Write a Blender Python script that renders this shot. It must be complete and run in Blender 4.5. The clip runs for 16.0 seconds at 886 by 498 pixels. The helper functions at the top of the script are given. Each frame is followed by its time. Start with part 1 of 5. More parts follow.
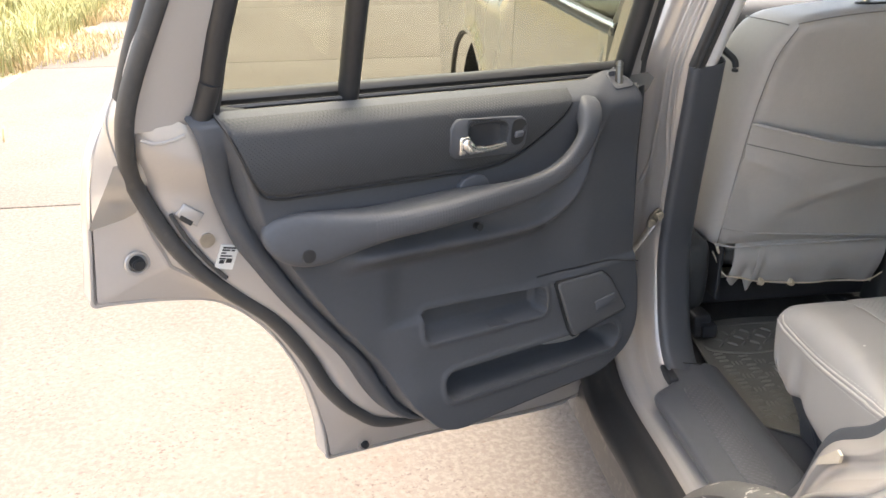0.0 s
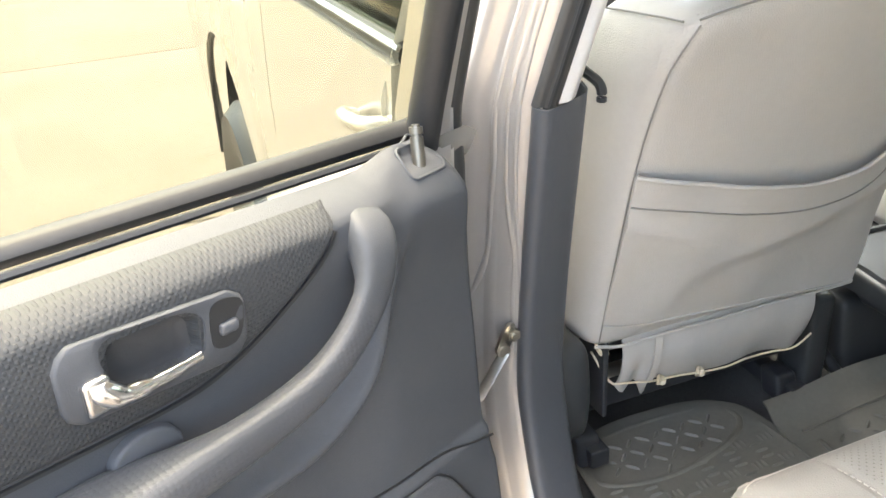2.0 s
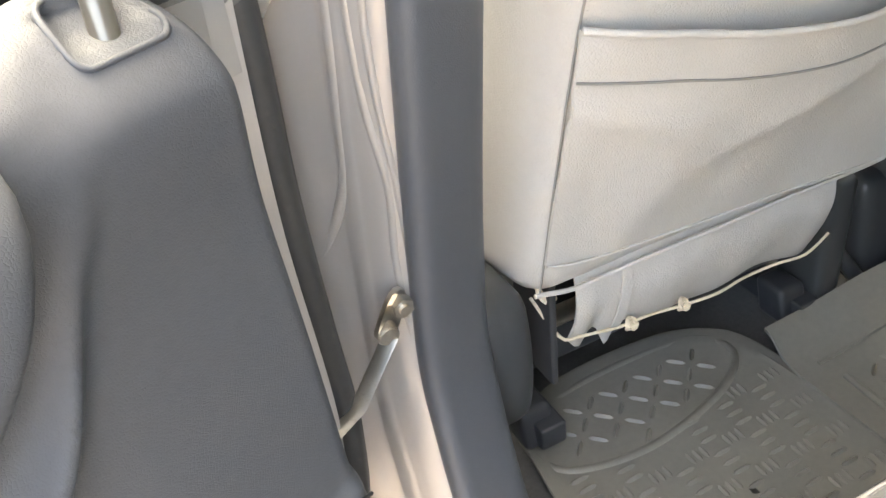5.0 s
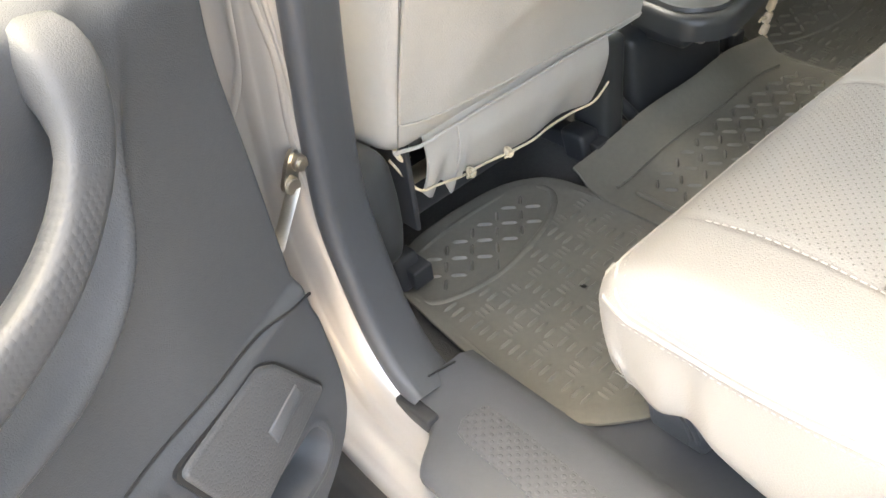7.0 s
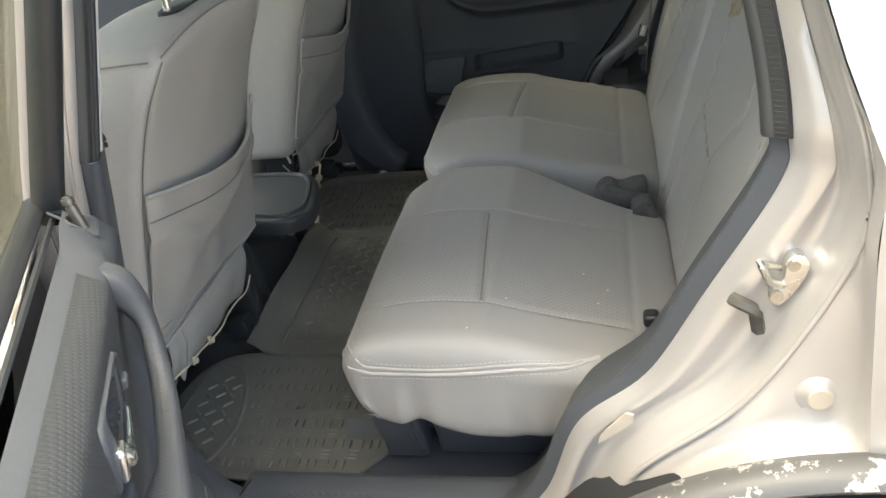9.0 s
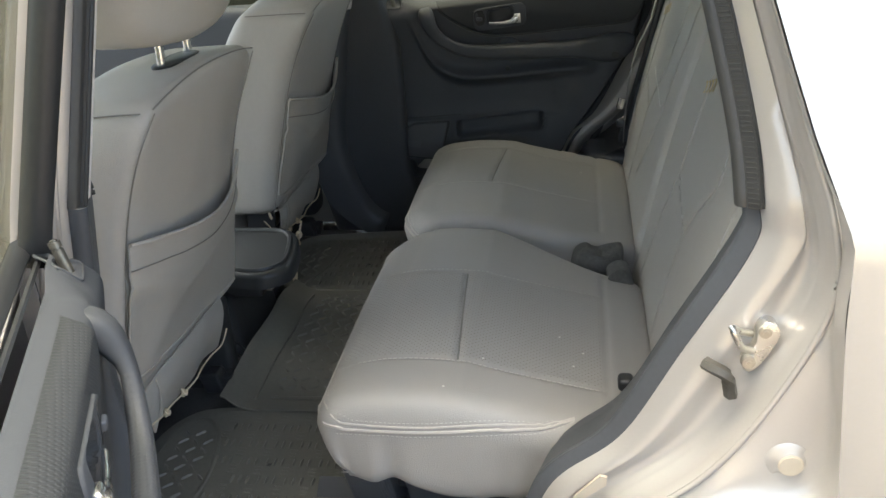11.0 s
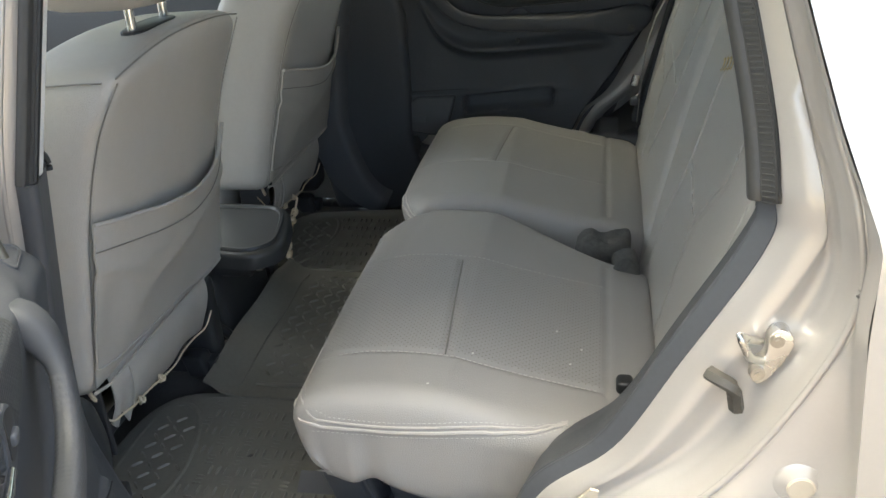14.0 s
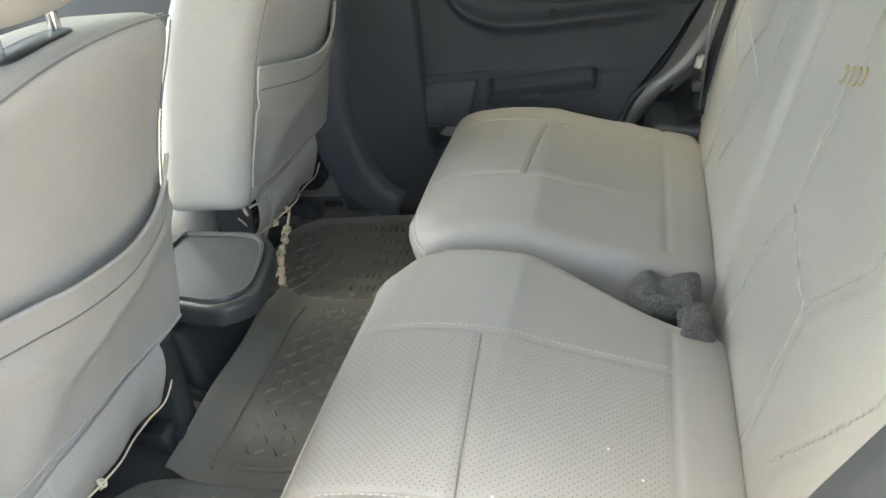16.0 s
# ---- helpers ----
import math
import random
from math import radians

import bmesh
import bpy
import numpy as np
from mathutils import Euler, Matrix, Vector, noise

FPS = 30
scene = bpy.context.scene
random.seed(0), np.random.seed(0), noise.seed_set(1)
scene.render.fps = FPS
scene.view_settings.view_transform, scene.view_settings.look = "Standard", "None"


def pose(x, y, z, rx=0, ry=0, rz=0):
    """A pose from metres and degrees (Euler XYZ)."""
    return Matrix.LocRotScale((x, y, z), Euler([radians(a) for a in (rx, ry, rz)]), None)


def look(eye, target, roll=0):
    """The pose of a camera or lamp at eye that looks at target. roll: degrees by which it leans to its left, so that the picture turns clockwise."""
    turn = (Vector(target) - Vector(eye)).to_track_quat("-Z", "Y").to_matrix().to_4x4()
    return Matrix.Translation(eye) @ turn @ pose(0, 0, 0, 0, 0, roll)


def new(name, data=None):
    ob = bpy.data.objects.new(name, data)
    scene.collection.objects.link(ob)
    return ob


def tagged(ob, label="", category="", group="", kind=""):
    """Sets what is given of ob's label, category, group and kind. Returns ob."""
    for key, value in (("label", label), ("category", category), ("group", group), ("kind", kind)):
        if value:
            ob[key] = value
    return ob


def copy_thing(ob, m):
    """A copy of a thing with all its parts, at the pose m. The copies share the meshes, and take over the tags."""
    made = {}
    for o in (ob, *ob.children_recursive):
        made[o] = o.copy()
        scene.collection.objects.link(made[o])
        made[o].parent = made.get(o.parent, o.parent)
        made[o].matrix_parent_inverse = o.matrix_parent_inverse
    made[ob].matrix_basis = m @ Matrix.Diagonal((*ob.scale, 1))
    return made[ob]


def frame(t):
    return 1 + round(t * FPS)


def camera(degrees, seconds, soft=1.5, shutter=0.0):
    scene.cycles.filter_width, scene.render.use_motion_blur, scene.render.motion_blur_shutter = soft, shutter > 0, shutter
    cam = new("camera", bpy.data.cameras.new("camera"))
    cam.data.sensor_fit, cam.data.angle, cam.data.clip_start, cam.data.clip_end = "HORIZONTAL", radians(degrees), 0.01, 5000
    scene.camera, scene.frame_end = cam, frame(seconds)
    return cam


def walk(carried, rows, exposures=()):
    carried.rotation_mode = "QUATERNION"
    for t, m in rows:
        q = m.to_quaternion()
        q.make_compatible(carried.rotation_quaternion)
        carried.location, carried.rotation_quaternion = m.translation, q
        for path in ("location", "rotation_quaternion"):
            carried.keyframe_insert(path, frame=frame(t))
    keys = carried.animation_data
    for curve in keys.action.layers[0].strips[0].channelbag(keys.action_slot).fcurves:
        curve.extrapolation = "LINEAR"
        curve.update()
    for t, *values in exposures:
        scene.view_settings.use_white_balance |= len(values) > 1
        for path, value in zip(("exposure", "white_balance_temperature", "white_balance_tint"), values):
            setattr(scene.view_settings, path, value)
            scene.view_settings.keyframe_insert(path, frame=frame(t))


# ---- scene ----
cam = camera(55.10, 16.0)
PATH = [
    (0.0, pose(-0.5390, -1.4364, 1.3556, 66.46, 0.28, -7.84)),
    (0.5, pose(-0.5387, -1.3497, 1.3446, 66.02, 1.07, -11.52)),
    (1.0, pose(-0.4472, -1.1599, 1.3257, 63.74, 2.32, -13.11)),
    (1.5, pose(-0.3667, -1.0141, 1.3273, 62.53, 1.88, -15.15)),
    (2.0, pose(-0.2990, -0.7931, 1.3149, 63.70, 3.23, -21.54)),
    (2.5, pose(-0.2047, -0.6219, 1.2741, 64.39, 5.35, -27.40)),
    (3.0, pose(-0.1288, -0.5213, 1.2263, 63.94, 5.38, -26.94)),
    (3.5, pose(-0.1005, -0.4825, 1.2026, 62.15, 5.66, -25.78)),
    (4.0, pose(-0.0940, -0.4762, 1.1777, 58.03, 6.31, -26.93)),
    (4.2, pose(-0.0940, -0.4758, 1.1737, 57.33, 6.36, -27.04)),
    (6.3, pose(-0.1357, -0.5269, 1.1481, 49.07, 5.60, -32.11)),
    (6.5, pose(-0.1586, -0.5463, 1.1632, 48.48, 5.07, -34.55)),
    (7.0, pose(-0.2446, -0.6123, 1.2027, 49.68, 6.29, -43.00)),
    (7.5, pose(-0.4227, -0.6921, 1.3032, 52.68, 4.89, -53.99)),
    (8.0, pose(-0.5577, -0.7145, 1.3898, 57.38, 5.58, -64.85)),
    (8.5, pose(-0.6827, -0.6611, 1.4035, 60.24, 6.93, -75.44)),
    (9.0, pose(-0.7548, -0.6445, 1.4039, 60.89, 6.56, -81.20)),
    (9.5, pose(-0.7744, -0.6384, 1.4080, 62.19, 5.67, -82.46)),
    (10.0, pose(-0.7753, -0.6366, 1.4065, 62.88, 5.38, -82.45)),
    (12.3, pose(-0.7737, -0.6461, 1.4038, 67.32, 2.50, -81.51)),
    (12.5, pose(-0.7730, -0.6465, 1.4005, 66.90, 2.55, -81.51)),
    (13.0, pose(-0.7684, -0.6452, 1.3974, 65.89, 2.79, -81.25)),
    (13.5, pose(-0.7440, -0.6520, 1.3887, 65.06, 3.18, -80.87)),
    (14.0, pose(-0.6803, -0.6643, 1.3798, 63.53, 3.47, -80.24)),
    (14.5, pose(-0.5896, -0.6956, 1.3805, 63.66, 3.73, -78.47)),
    (15.0, pose(-0.5213, -0.7230, 1.3762, 62.49, 3.04, -75.58)),
    (15.5, pose(-0.4289, -0.6942, 1.3664, 60.73, 3.92, -75.73)),
    (16.0, pose(-0.2956, -0.6323, 1.3683, 59.69, 5.53, -78.46)),
]

from mathutils.bvhtree import BVHTree

EXPOSURES = [(0.0, 2.96, 7200, 6), (1.0, 3.42, 7100, 3), (1.5, 3.78, 7300, 2), (2.5, 4.08, 7450, 4), (4.2, 4.38, 7500, 4), (6.3, 4.49, 7950, 4), (7.0, 4.44, 7900, 3), (7.5, 4.25, 7650, 2), (8.0, 3.83, 7400, 1), (8.5, 3.52, 7150, 1), (9.0, 3.03, 7050, 0), (12.5, 2.77, 6950, 0), (13.5, 2.8, 6950, 0), (14.5, 2.95, 7000, -1), (15.0, 2.95, 7000, -1), (15.5, 3.33, 7250, -1), (16.0, 4.08, 7200, -2)]
walk(cam, PATH, EXPOSURES)

# ---- light: bright haze, a wide soft sun from behind the open side ----
world = bpy.data.worlds.new("world")
scene.world = world
world.use_nodes = True
wn = world.node_tree
sky = wn.nodes.new("ShaderNodeTexSky")
sky.sky_type = "NISHITA"
sky.sun_disc = False
sky.sun_elevation, sky.sun_rotation = radians(80), radians(356)
sky.dust_density, sky.air_density, sky.ozone_density = 4.5, 0.55, 0.4
wn.nodes["Background"].inputs["Strength"].default_value = 0.15
wn.links.new(sky.outputs[0], wn.nodes["Background"].inputs["Color"])

sun = new("sun", bpy.data.lights.new("sun", "SUN"))
sun.data.energy, sun.data.angle, sun.data.color = 0.40, radians(60), (1.0, 0.97, 0.93)
sun.matrix_world = look((0.2, 3.0, 3.4), (0, 0, 0))


# ---- materials ----
def nodes_of(name):
    m = bpy.data.materials.new(name)
    m.use_nodes = True
    nt = m.node_tree
    return m, nt, nt.nodes["Principled BSDF"]


def node(nt, kind, **inputs):
    n = nt.nodes.new(kind)
    for key, value in inputs.items():
        n.inputs[key.replace("_", " ")].default_value = value
    return n


def calc(nt, op, a, b=0.0, clamp=False):
    n = nt.nodes.new("ShaderNodeMath")
    n.operation, n.use_clamp = op, clamp
    for i, v in enumerate((a, b)):
        if isinstance(v, (int, float)):
            n.inputs[i].default_value = v
        else:
            nt.links.new(v, n.inputs[i])
    return n.outputs[0]


def vmath(nt, op, a, b=(0, 0, 0)):
    n = nt.nodes.new("ShaderNodeVectorMath")
    n.operation = op
    for i, v in enumerate((a, b)):
        if isinstance(v, (tuple, list)):
            n.inputs[i].default_value = v
        else:
            nt.links.new(v, n.inputs[i])
    return n.outputs["Value" if op in ("LENGTH", "DOT_PRODUCT") else "Vector"]


def blend(nt, fac, a, b):
    n = nt.nodes.new("ShaderNodeMix")
    n.data_type = "RGBA"
    for s, v in ((n.inputs[0], fac), (n.inputs[6], a), (n.inputs[7], b)):
        if isinstance(v, (int, float)):
            s.default_value = v
        elif isinstance(v, (tuple, list)):
            s.default_value = (*v, 1)[:4]
        else:
            nt.links.new(v, s)
    return n.outputs[2]


def noise_of(nt, co, scale, detail=3.0, rough=0.55):
    n = node(nt, "ShaderNodeTexNoise", Scale=scale, Detail=detail, Roughness=rough)
    nt.links.new(co, n.inputs["Vector"])
    return n.outputs["Fac"]


def ramp(nt, v, lo, hi):
    n = nt.nodes.new("ShaderNodeMapRange")
    n.clamp = True
    nt.links.new(v, n.inputs[0])
    n.inputs[1].default_value, n.inputs[2].default_value = lo, hi
    return n.outputs[0]


def bump(nt, p, height, strength, distance, under=None):
    n = node(nt, "ShaderNodeBump", Strength=strength, Distance=distance)
    nt.links.new(height, n.inputs["Height"])
    if under is not None:
        nt.links.new(under, n.inputs["Normal"])
    nt.links.new(n.outputs[0], p.inputs["Normal"])
    return n.outputs[0]


def surface(name, col, rough=0.5, metal=0.0, vary=0.12, big=3.0, grain=400.0, relief=0.2, depth=0.0006,
            coat=0.0, dirt=0.0, dirt_col=(0.2, 0.17, 0.13), cells=0.0, spec=0.5, crease=0.0):
    """A surface with soft patches, fine grain, and dirt in patches."""
    m, nt, p = nodes_of(name)
    co = nt.nodes.new("ShaderNodeTexCoord").outputs["Object"]
    a = noise_of(nt, co, big, 4.0)
    b = noise_of(nt, co, grain * 0.25, 3.0)
    mix = calc(nt, "ADD", calc(nt, "MULTIPLY", a, 0.65), calc(nt, "MULTIPLY", b, 0.35))
    fac = ramp(nt, mix, 0.3, 0.7)
    c = blend(nt, fac, tuple(v * (1 - vary) for v in col), tuple(v * (1 + vary) for v in col))
    if dirt:
        d = ramp(nt, noise_of(nt, co, big * 4.0, 6.0, 0.7), 0.66 - 0.18 * dirt, 0.80)
        c = blend(nt, calc(nt, "MULTIPLY", d, dirt), c, dirt_col)
    nt.links.new(c, p.inputs["Base Color"])
    p.inputs["Metallic"].default_value = metal
    p.inputs["Coat Weight"].default_value = coat
    p.inputs["Coat Roughness"].default_value = 0.12
    p.inputs["Specular IOR Level"].default_value = spec
    r = calc(nt, "ADD", calc(nt, "MULTIPLY", a, 0.16), rough - 0.08)
    nt.links.new(r, p.inputs["Roughness"])
    if relief:
        h = noise_of(nt, co, grain, 2.0)
        if cells:
            v = node(nt, "ShaderNodeTexVoronoi", Scale=cells)
            v.feature = "DISTANCE_TO_EDGE"
            nt.links.new(vmath(nt, "ADD", co, vmath(nt, "MULTIPLY", noise_vec(nt, co, cells * 0.4), (0.004, 0.004, 0.004))), v.inputs["Vector"])
            h = calc(nt, "ADD", calc(nt, "MULTIPLY", h, 0.4), ramp(nt, v.outputs[0], 0.0, 0.22))
        under = None
        if crease:
            wide = node(nt, "ShaderNodeBump", Strength=crease, Distance=0.004)
            far = vmath(nt, "ADD", vmath(nt, "MULTIPLY", co, (1.0, 1.0, 0.45)), vmath(nt, "MULTIPLY", noise_vec(nt, co, 9.0), (0.05, 0.05, 0.05)))
            nt.links.new(noise_of(nt, far, 13.0, 3.0, 0.5), wide.inputs["Height"])
            under = wide.outputs[0]
        bump(nt, p, h, relief, depth, under)
    return m


def noise_vec(nt, co, scale):
    n = node(nt, "ShaderNodeTexNoise", Scale=scale, Detail=2.0)
    nt.links.new(co, n.inputs["Vector"])
    return n.outputs["Color"]


def dots_of(nt, co, axes, pitch, radius):
    """1 inside round dots laid in staggered rows over the two named axes."""
    sep = nt.nodes.new("ShaderNodeSeparateXYZ")
    nt.links.new(co, sep.inputs[0])
    comb = nt.nodes.new("ShaderNodeCombineXYZ")
    nt.links.new(calc(nt, "DIVIDE", sep.outputs[axes[0]], pitch), comb.inputs[0])
    nt.links.new(calc(nt, "DIVIDE", sep.outputs[axes[1]], pitch), comb.inputs[1])
    best = None
    for shift in ((0.0, 0.0, 0.0), (0.5, 0.5, 0.0)):
        f = vmath(nt, "SUBTRACT", vmath(nt, "FRACTION", vmath(nt, "ADD", comb.outputs[0], shift)), (0.5, 0.5, 0.0))
        d = vmath(nt, "LENGTH", f)
        best = d if best is None else calc(nt, "MINIMUM", best, d)
    n = nt.nodes.new("ShaderNodeMapRange")
    n.clamp = True
    nt.links.new(best, n.inputs[0])
    n.inputs[1].default_value, n.inputs[2].default_value = radius, radius * 0.55
    return n.outputs[0]


def dotted(name, col, axes, pitch, radius, rough, sign, depth, dark=0.6, solid=False):
    """Grained plastic or vinyl with a field of dimples (sign -1) or pips (sign 1)."""
    m, nt, p = nodes_of(name)
    co = nt.nodes.new("ShaderNodeTexCoord").outputs["Object"]
    d = dots_of(nt, co, axes, pitch, radius)
    if solid:
        v = node(nt, "ShaderNodeTexVoronoi", Scale=1.0 / pitch, Randomness=0.15)
        nt.links.new(co, v.inputs["Vector"])
        d = ramp(nt, calc(nt, "SUBTRACT", 1.0, v.outputs["Distance"]), 0.45, 0.85)
    a = noise_of(nt, co, 4.0, 4.0)
    c = blend(nt, ramp(nt, a, 0.3, 0.7), tuple(v * 0.92 for v in col), tuple(v * 1.08 for v in col))
    c = blend(nt, calc(nt, "MULTIPLY", d, 1.0 - dark), c, tuple(v * 0.3 for v in col))
    nt.links.new(c, p.inputs["Base Color"])
    nt.links.new(calc(nt, "ADD", calc(nt, "MULTIPLY", a, 0.14), rough - 0.07), p.inputs["Roughness"])
    p.inputs["Specular IOR Level"].default_value = 0.32
    fine = node(nt, "ShaderNodeBump", Strength=0.25, Distance=0.0005)
    nt.links.new(noise_of(nt, co, 500.0, 2.0), fine.inputs["Height"])
    bump(nt, p, calc(nt, "MULTIPLY", d, float(sign)), 0.8, depth, fine.outputs[0])
    return m


def glass_of(name, tint):
    m, nt, p = nodes_of(name)
    nt.nodes.remove(p)
    t = nt.nodes.new("ShaderNodeBsdfTransparent")
    t.inputs[0].default_value = (*tint, 1)
    g = nt.nodes.new("ShaderNodeBsdfGlossy")
    g.inputs["Roughness"].default_value = 0.02
    f = node(nt, "ShaderNodeLayerWeight", Blend=0.5)
    mx = nt.nodes.new("ShaderNodeMixShader")
    gloss = calc(nt, "ADD", calc(nt, "MULTIPLY", calc(nt, "POWER", f.outputs["Facing"], 5.0), 0.5), 0.022)
    nt.links.new(gloss, mx.inputs[0])
    nt.links.new(t.outputs[0], mx.inputs[1])
    nt.links.new(g.outputs[0], mx.inputs[2])
    nt.links.new(mx.outputs[0], nt.nodes["Material Output"].inputs[0])
    return m


PAINT = surface("champagne silver paint", (0.45, 0.428, 0.396), 0.30, 0.32, 0.025, 0.7, 900, 0.08, 0.0003, coat=0.6)
PAINT_OUT = surface("silver outer paint", (0.53, 0.51, 0.47), 0.26, 0.50, 0.03, 1.5, 900, 0.04, 0.0002, coat=1.0)
PLASTIC = surface("dark grey grained plastic", (0.066, 0.071, 0.078), 0.50, 0, 0.10, 5.0, 700, 0.22, 0.0005, cells=520, spec=0.38)
PLASTIC_UP = surface("slate grey trim plastic", (0.086, 0.092, 0.101), 0.42, 0, 0.08, 5.0, 700, 0.22, 0.0005, cells=520)
PLASTIC_DK = surface("charcoal moulded plastic", (0.035, 0.037, 0.040), 0.45, 0, 0.12, 5.0, 600, 0.25, 0.0005)
BLACK = surface("black rubber seal", (0.022, 0.023, 0.024), 0.42, 0, 0.2, 8.0, 500, 0.15, 0.0004)
SEAL = surface("grey rubber weatherstrip", (0.050, 0.050, 0.048), 0.5, 0, 0.15, 8.0, 500, 0.15, 0.0004, dirt=0.3)
VINYL = surface("light grey seat vinyl", (0.50, 0.478, 0.436), 0.42, 0, 0.05, 4.0, 420, 0.40, 0.0006, cells=330, crease=0.8)
INSERT = dotted("dimpled dark grey door vinyl", (0.044, 0.047, 0.049), (0, 2), 0.0056, 0.27, 0.50, 1, 0.00045, dark=1.0)
ARM_DOT = dotted("pebbled dark grey armrest", (0.074, 0.078, 0.084), (0, 2), 0.0048, 0.27, 0.46, 1, 0.00035, dark=1.0, solid=True)
SCUFF = dotted("pimpled scuff plate", (0.105, 0.109, 0.116), (0, 1), 0.0125, 0.24, 0.46, 1, 0.0010, dark=1.0)
MAT = surface("dusty grey rubber mat", (0.170, 0.164, 0.140), 0.44, 0, 0.14, 6.0, 500, 0.2, 0.0005, dirt=0.35, dirt_col=(0.14, 0.13, 0.105))
CARPET = surface("grey felt carpet", (0.095, 0.095, 0.09), 0.95, 0, 0.3, 8.0, 900, 1.0, 0.003)
CLOTH = surface("dark grey woven cloth", (0.17, 0.17, 0.16), 0.9, 0, 0.35, 30.0, 500, 1.0, 0.003, cells=230)
WEB = surface("grey seat belt webbing", (0.26, 0.255, 0.24), 0.75, 0, 0.1, 30.0, 800, 0.5, 0.001)
STEEL = surface("zinc plated steel", (0.52, 0.49, 0.43), 0.35, 1.0, 0.2, 30.0, 300, 0.15, 0.0004, dirt=0.5, dirt_col=(0.16, 0.11, 0.06))
CHROME = surface("chrome", (0.85, 0.85, 0.84), 0.20, 1.0, 0.02, 3.0, 300, 0.0)
CORD = surface("cream cord", (0.72, 0.62, 0.46), 0.8, 0, 0.2, 30.0, 700, 0.6, 0.001)
PAPER = surface("white paper sticker", (0.66, 0.65, 0.60), 0.5, 0, 0.05, 20.0, 300, 0.0)
INK = surface("black ink", (0.03, 0.03, 0.03), 0.5, 0, 0.05, 20.0, 300, 0.0)
LINING = surface("light grey headlining", (0.76, 0.75, 0.72), 0.9, 0, 0.06, 3.0, 700, 0.4, 0.001)
THREAD = surface("pale stitching thread", (0.50, 0.48, 0.44), 0.7, 0, 0.1, 30.0, 700, 0.0)
# seat vinyl darkened to stand for the shade down in the seams
SEAM = surface("shadowed seam vinyl", (0.26, 0.25, 0.225), 0.6, 0, 0.05, 20.0, 400, 0.0)
GLASS = glass_of("tinted window glass", (0.68, 0.69, 0.62))
GLASS_DK = glass_of("smoked window glass", (0.70, 0.72, 0.70))


# ---- building helpers ----
def part(name, bm, material, parent, label="", smooth=50):
    bmesh.ops.recalc_face_normals(bm, faces=bm.faces)
    me = bpy.data.meshes.new(name)
    bm.to_mesh(me)
    bm.free()
    me.materials.append(material)
    me.shade_smooth()
    me.set_sharp_from_angle(angle=radians(smooth))
    ob = new(name, me)
    ob.parent = parent
    if label:
        ob["label"] = label
    return ob


def thing(name, label, category, m=None, group="", kind=""):
    ob = new(name)
    ob.empty_display_size = 0.05
    if m is not None:
        ob.matrix_basis = m
    return tagged(ob, label, category, group, kind)


def catmull(points, per=8, closed=False):
    p = [np.array(q, float) for q in points]
    n = len(p)
    out = []
    for i in range(n if closed else n - 1):
        a, b, c, d = (p[(i + k) % n] if closed else p[min(max(i + k, 0), n - 1)] for k in (-1, 0, 1, 2))
        for j in range(per):
            t = j / per
            out.append(0.5 * (2 * b + (c - a) * t + (2 * a - 5 * b + 4 * c - d) * t * t + (3 * b - a - 3 * c + d) * t ** 3))
    if not closed:
        out.append(p[-1])
    return out


def even(points, n, closed=False, per=10):
    """n points evenly spaced along the smooth line through the given ones."""
    q = np.array(catmull(points, per, closed))
    if closed:
        q = np.vstack([q, q[:1]])
    s = np.r_[0, np.cumsum(np.linalg.norm(np.diff(q, axis=0), axis=1))]
    at = np.linspace(0, s[-1], n + 1)[:-1] if closed else np.linspace(0, s[-1], n)
    return [np.array([np.interp(a, s, q[:, k]) for k in range(q.shape[1])]) for a in at]


def smoothstep(a, b, x):
    t = np.clip((x - a) / (b - a), 0, 1)
    return t * t * (3 - 2 * t)


def curve(*knots):
    """A smooth function through (x, y) knots."""
    x, y = np.array(knots, float).T
    q = np.array(catmull(knots, 12))
    xs = np.maximum.accumulate(q[:, 0])
    return lambda v: float(np.interp(v, xs, q[:, 1]))


def sheet(rows, closed_u=False, closed_v=False, bm=None):
    """A mesh over rows of points."""
    bm = bm or bmesh.new()
    vs = [[bm.verts.new(p) for p in r] for r in rows]
    nr, nc = len(vs), len(vs[0])
    for i in range(nr if closed_v else nr - 1):
        for j in range(nc if closed_u else nc - 1):
            bm.faces.new((vs[i][j], vs[i][(j + 1) % nc], vs[(i + 1) % nr][(j + 1) % nc], vs[(i + 1) % nr][j]))
    return bm


def thick(rows, offset):
    """A closed slab: the sheet over rows, and the same moved by offset (a vector, or a function of the point)."""
    f = offset if callable(offset) else (lambda p: np.array(p) + np.array(offset))
    back = [[f(p) for p in r] for r in rows]
    bm = bmesh.new()
    a = [[bm.verts.new(p) for p in r] for r in rows]
    b = [[bm.verts.new(p) for p in r] for r in back]
    nr, nc = len(a), len(a[0])
    for i in range(nr - 1):
        for j in range(nc - 1):
            bm.faces.new((a[i][j], a[i][j + 1], a[i + 1][j + 1], a[i + 1][j]))
            bm.faces.new((b[i][j], b[i + 1][j], b[i + 1][j + 1], b[i][j + 1]))
    edge = [(0, j) for j in range(nc)] + [(i, nc - 1) for i in range(1, nr)] + [(nr - 1, j) for j in range(nc - 2, -1, -1)] + [(i, 0) for i in range(nr - 2, 0, -1)]
    for k, (i, j) in enumerate(edge):
        u, v = edge[(k + 1) % len(edge)]
        bm.faces.new((a[i][j], b[i][j], b[u][v], a[u][v]))
    return bm


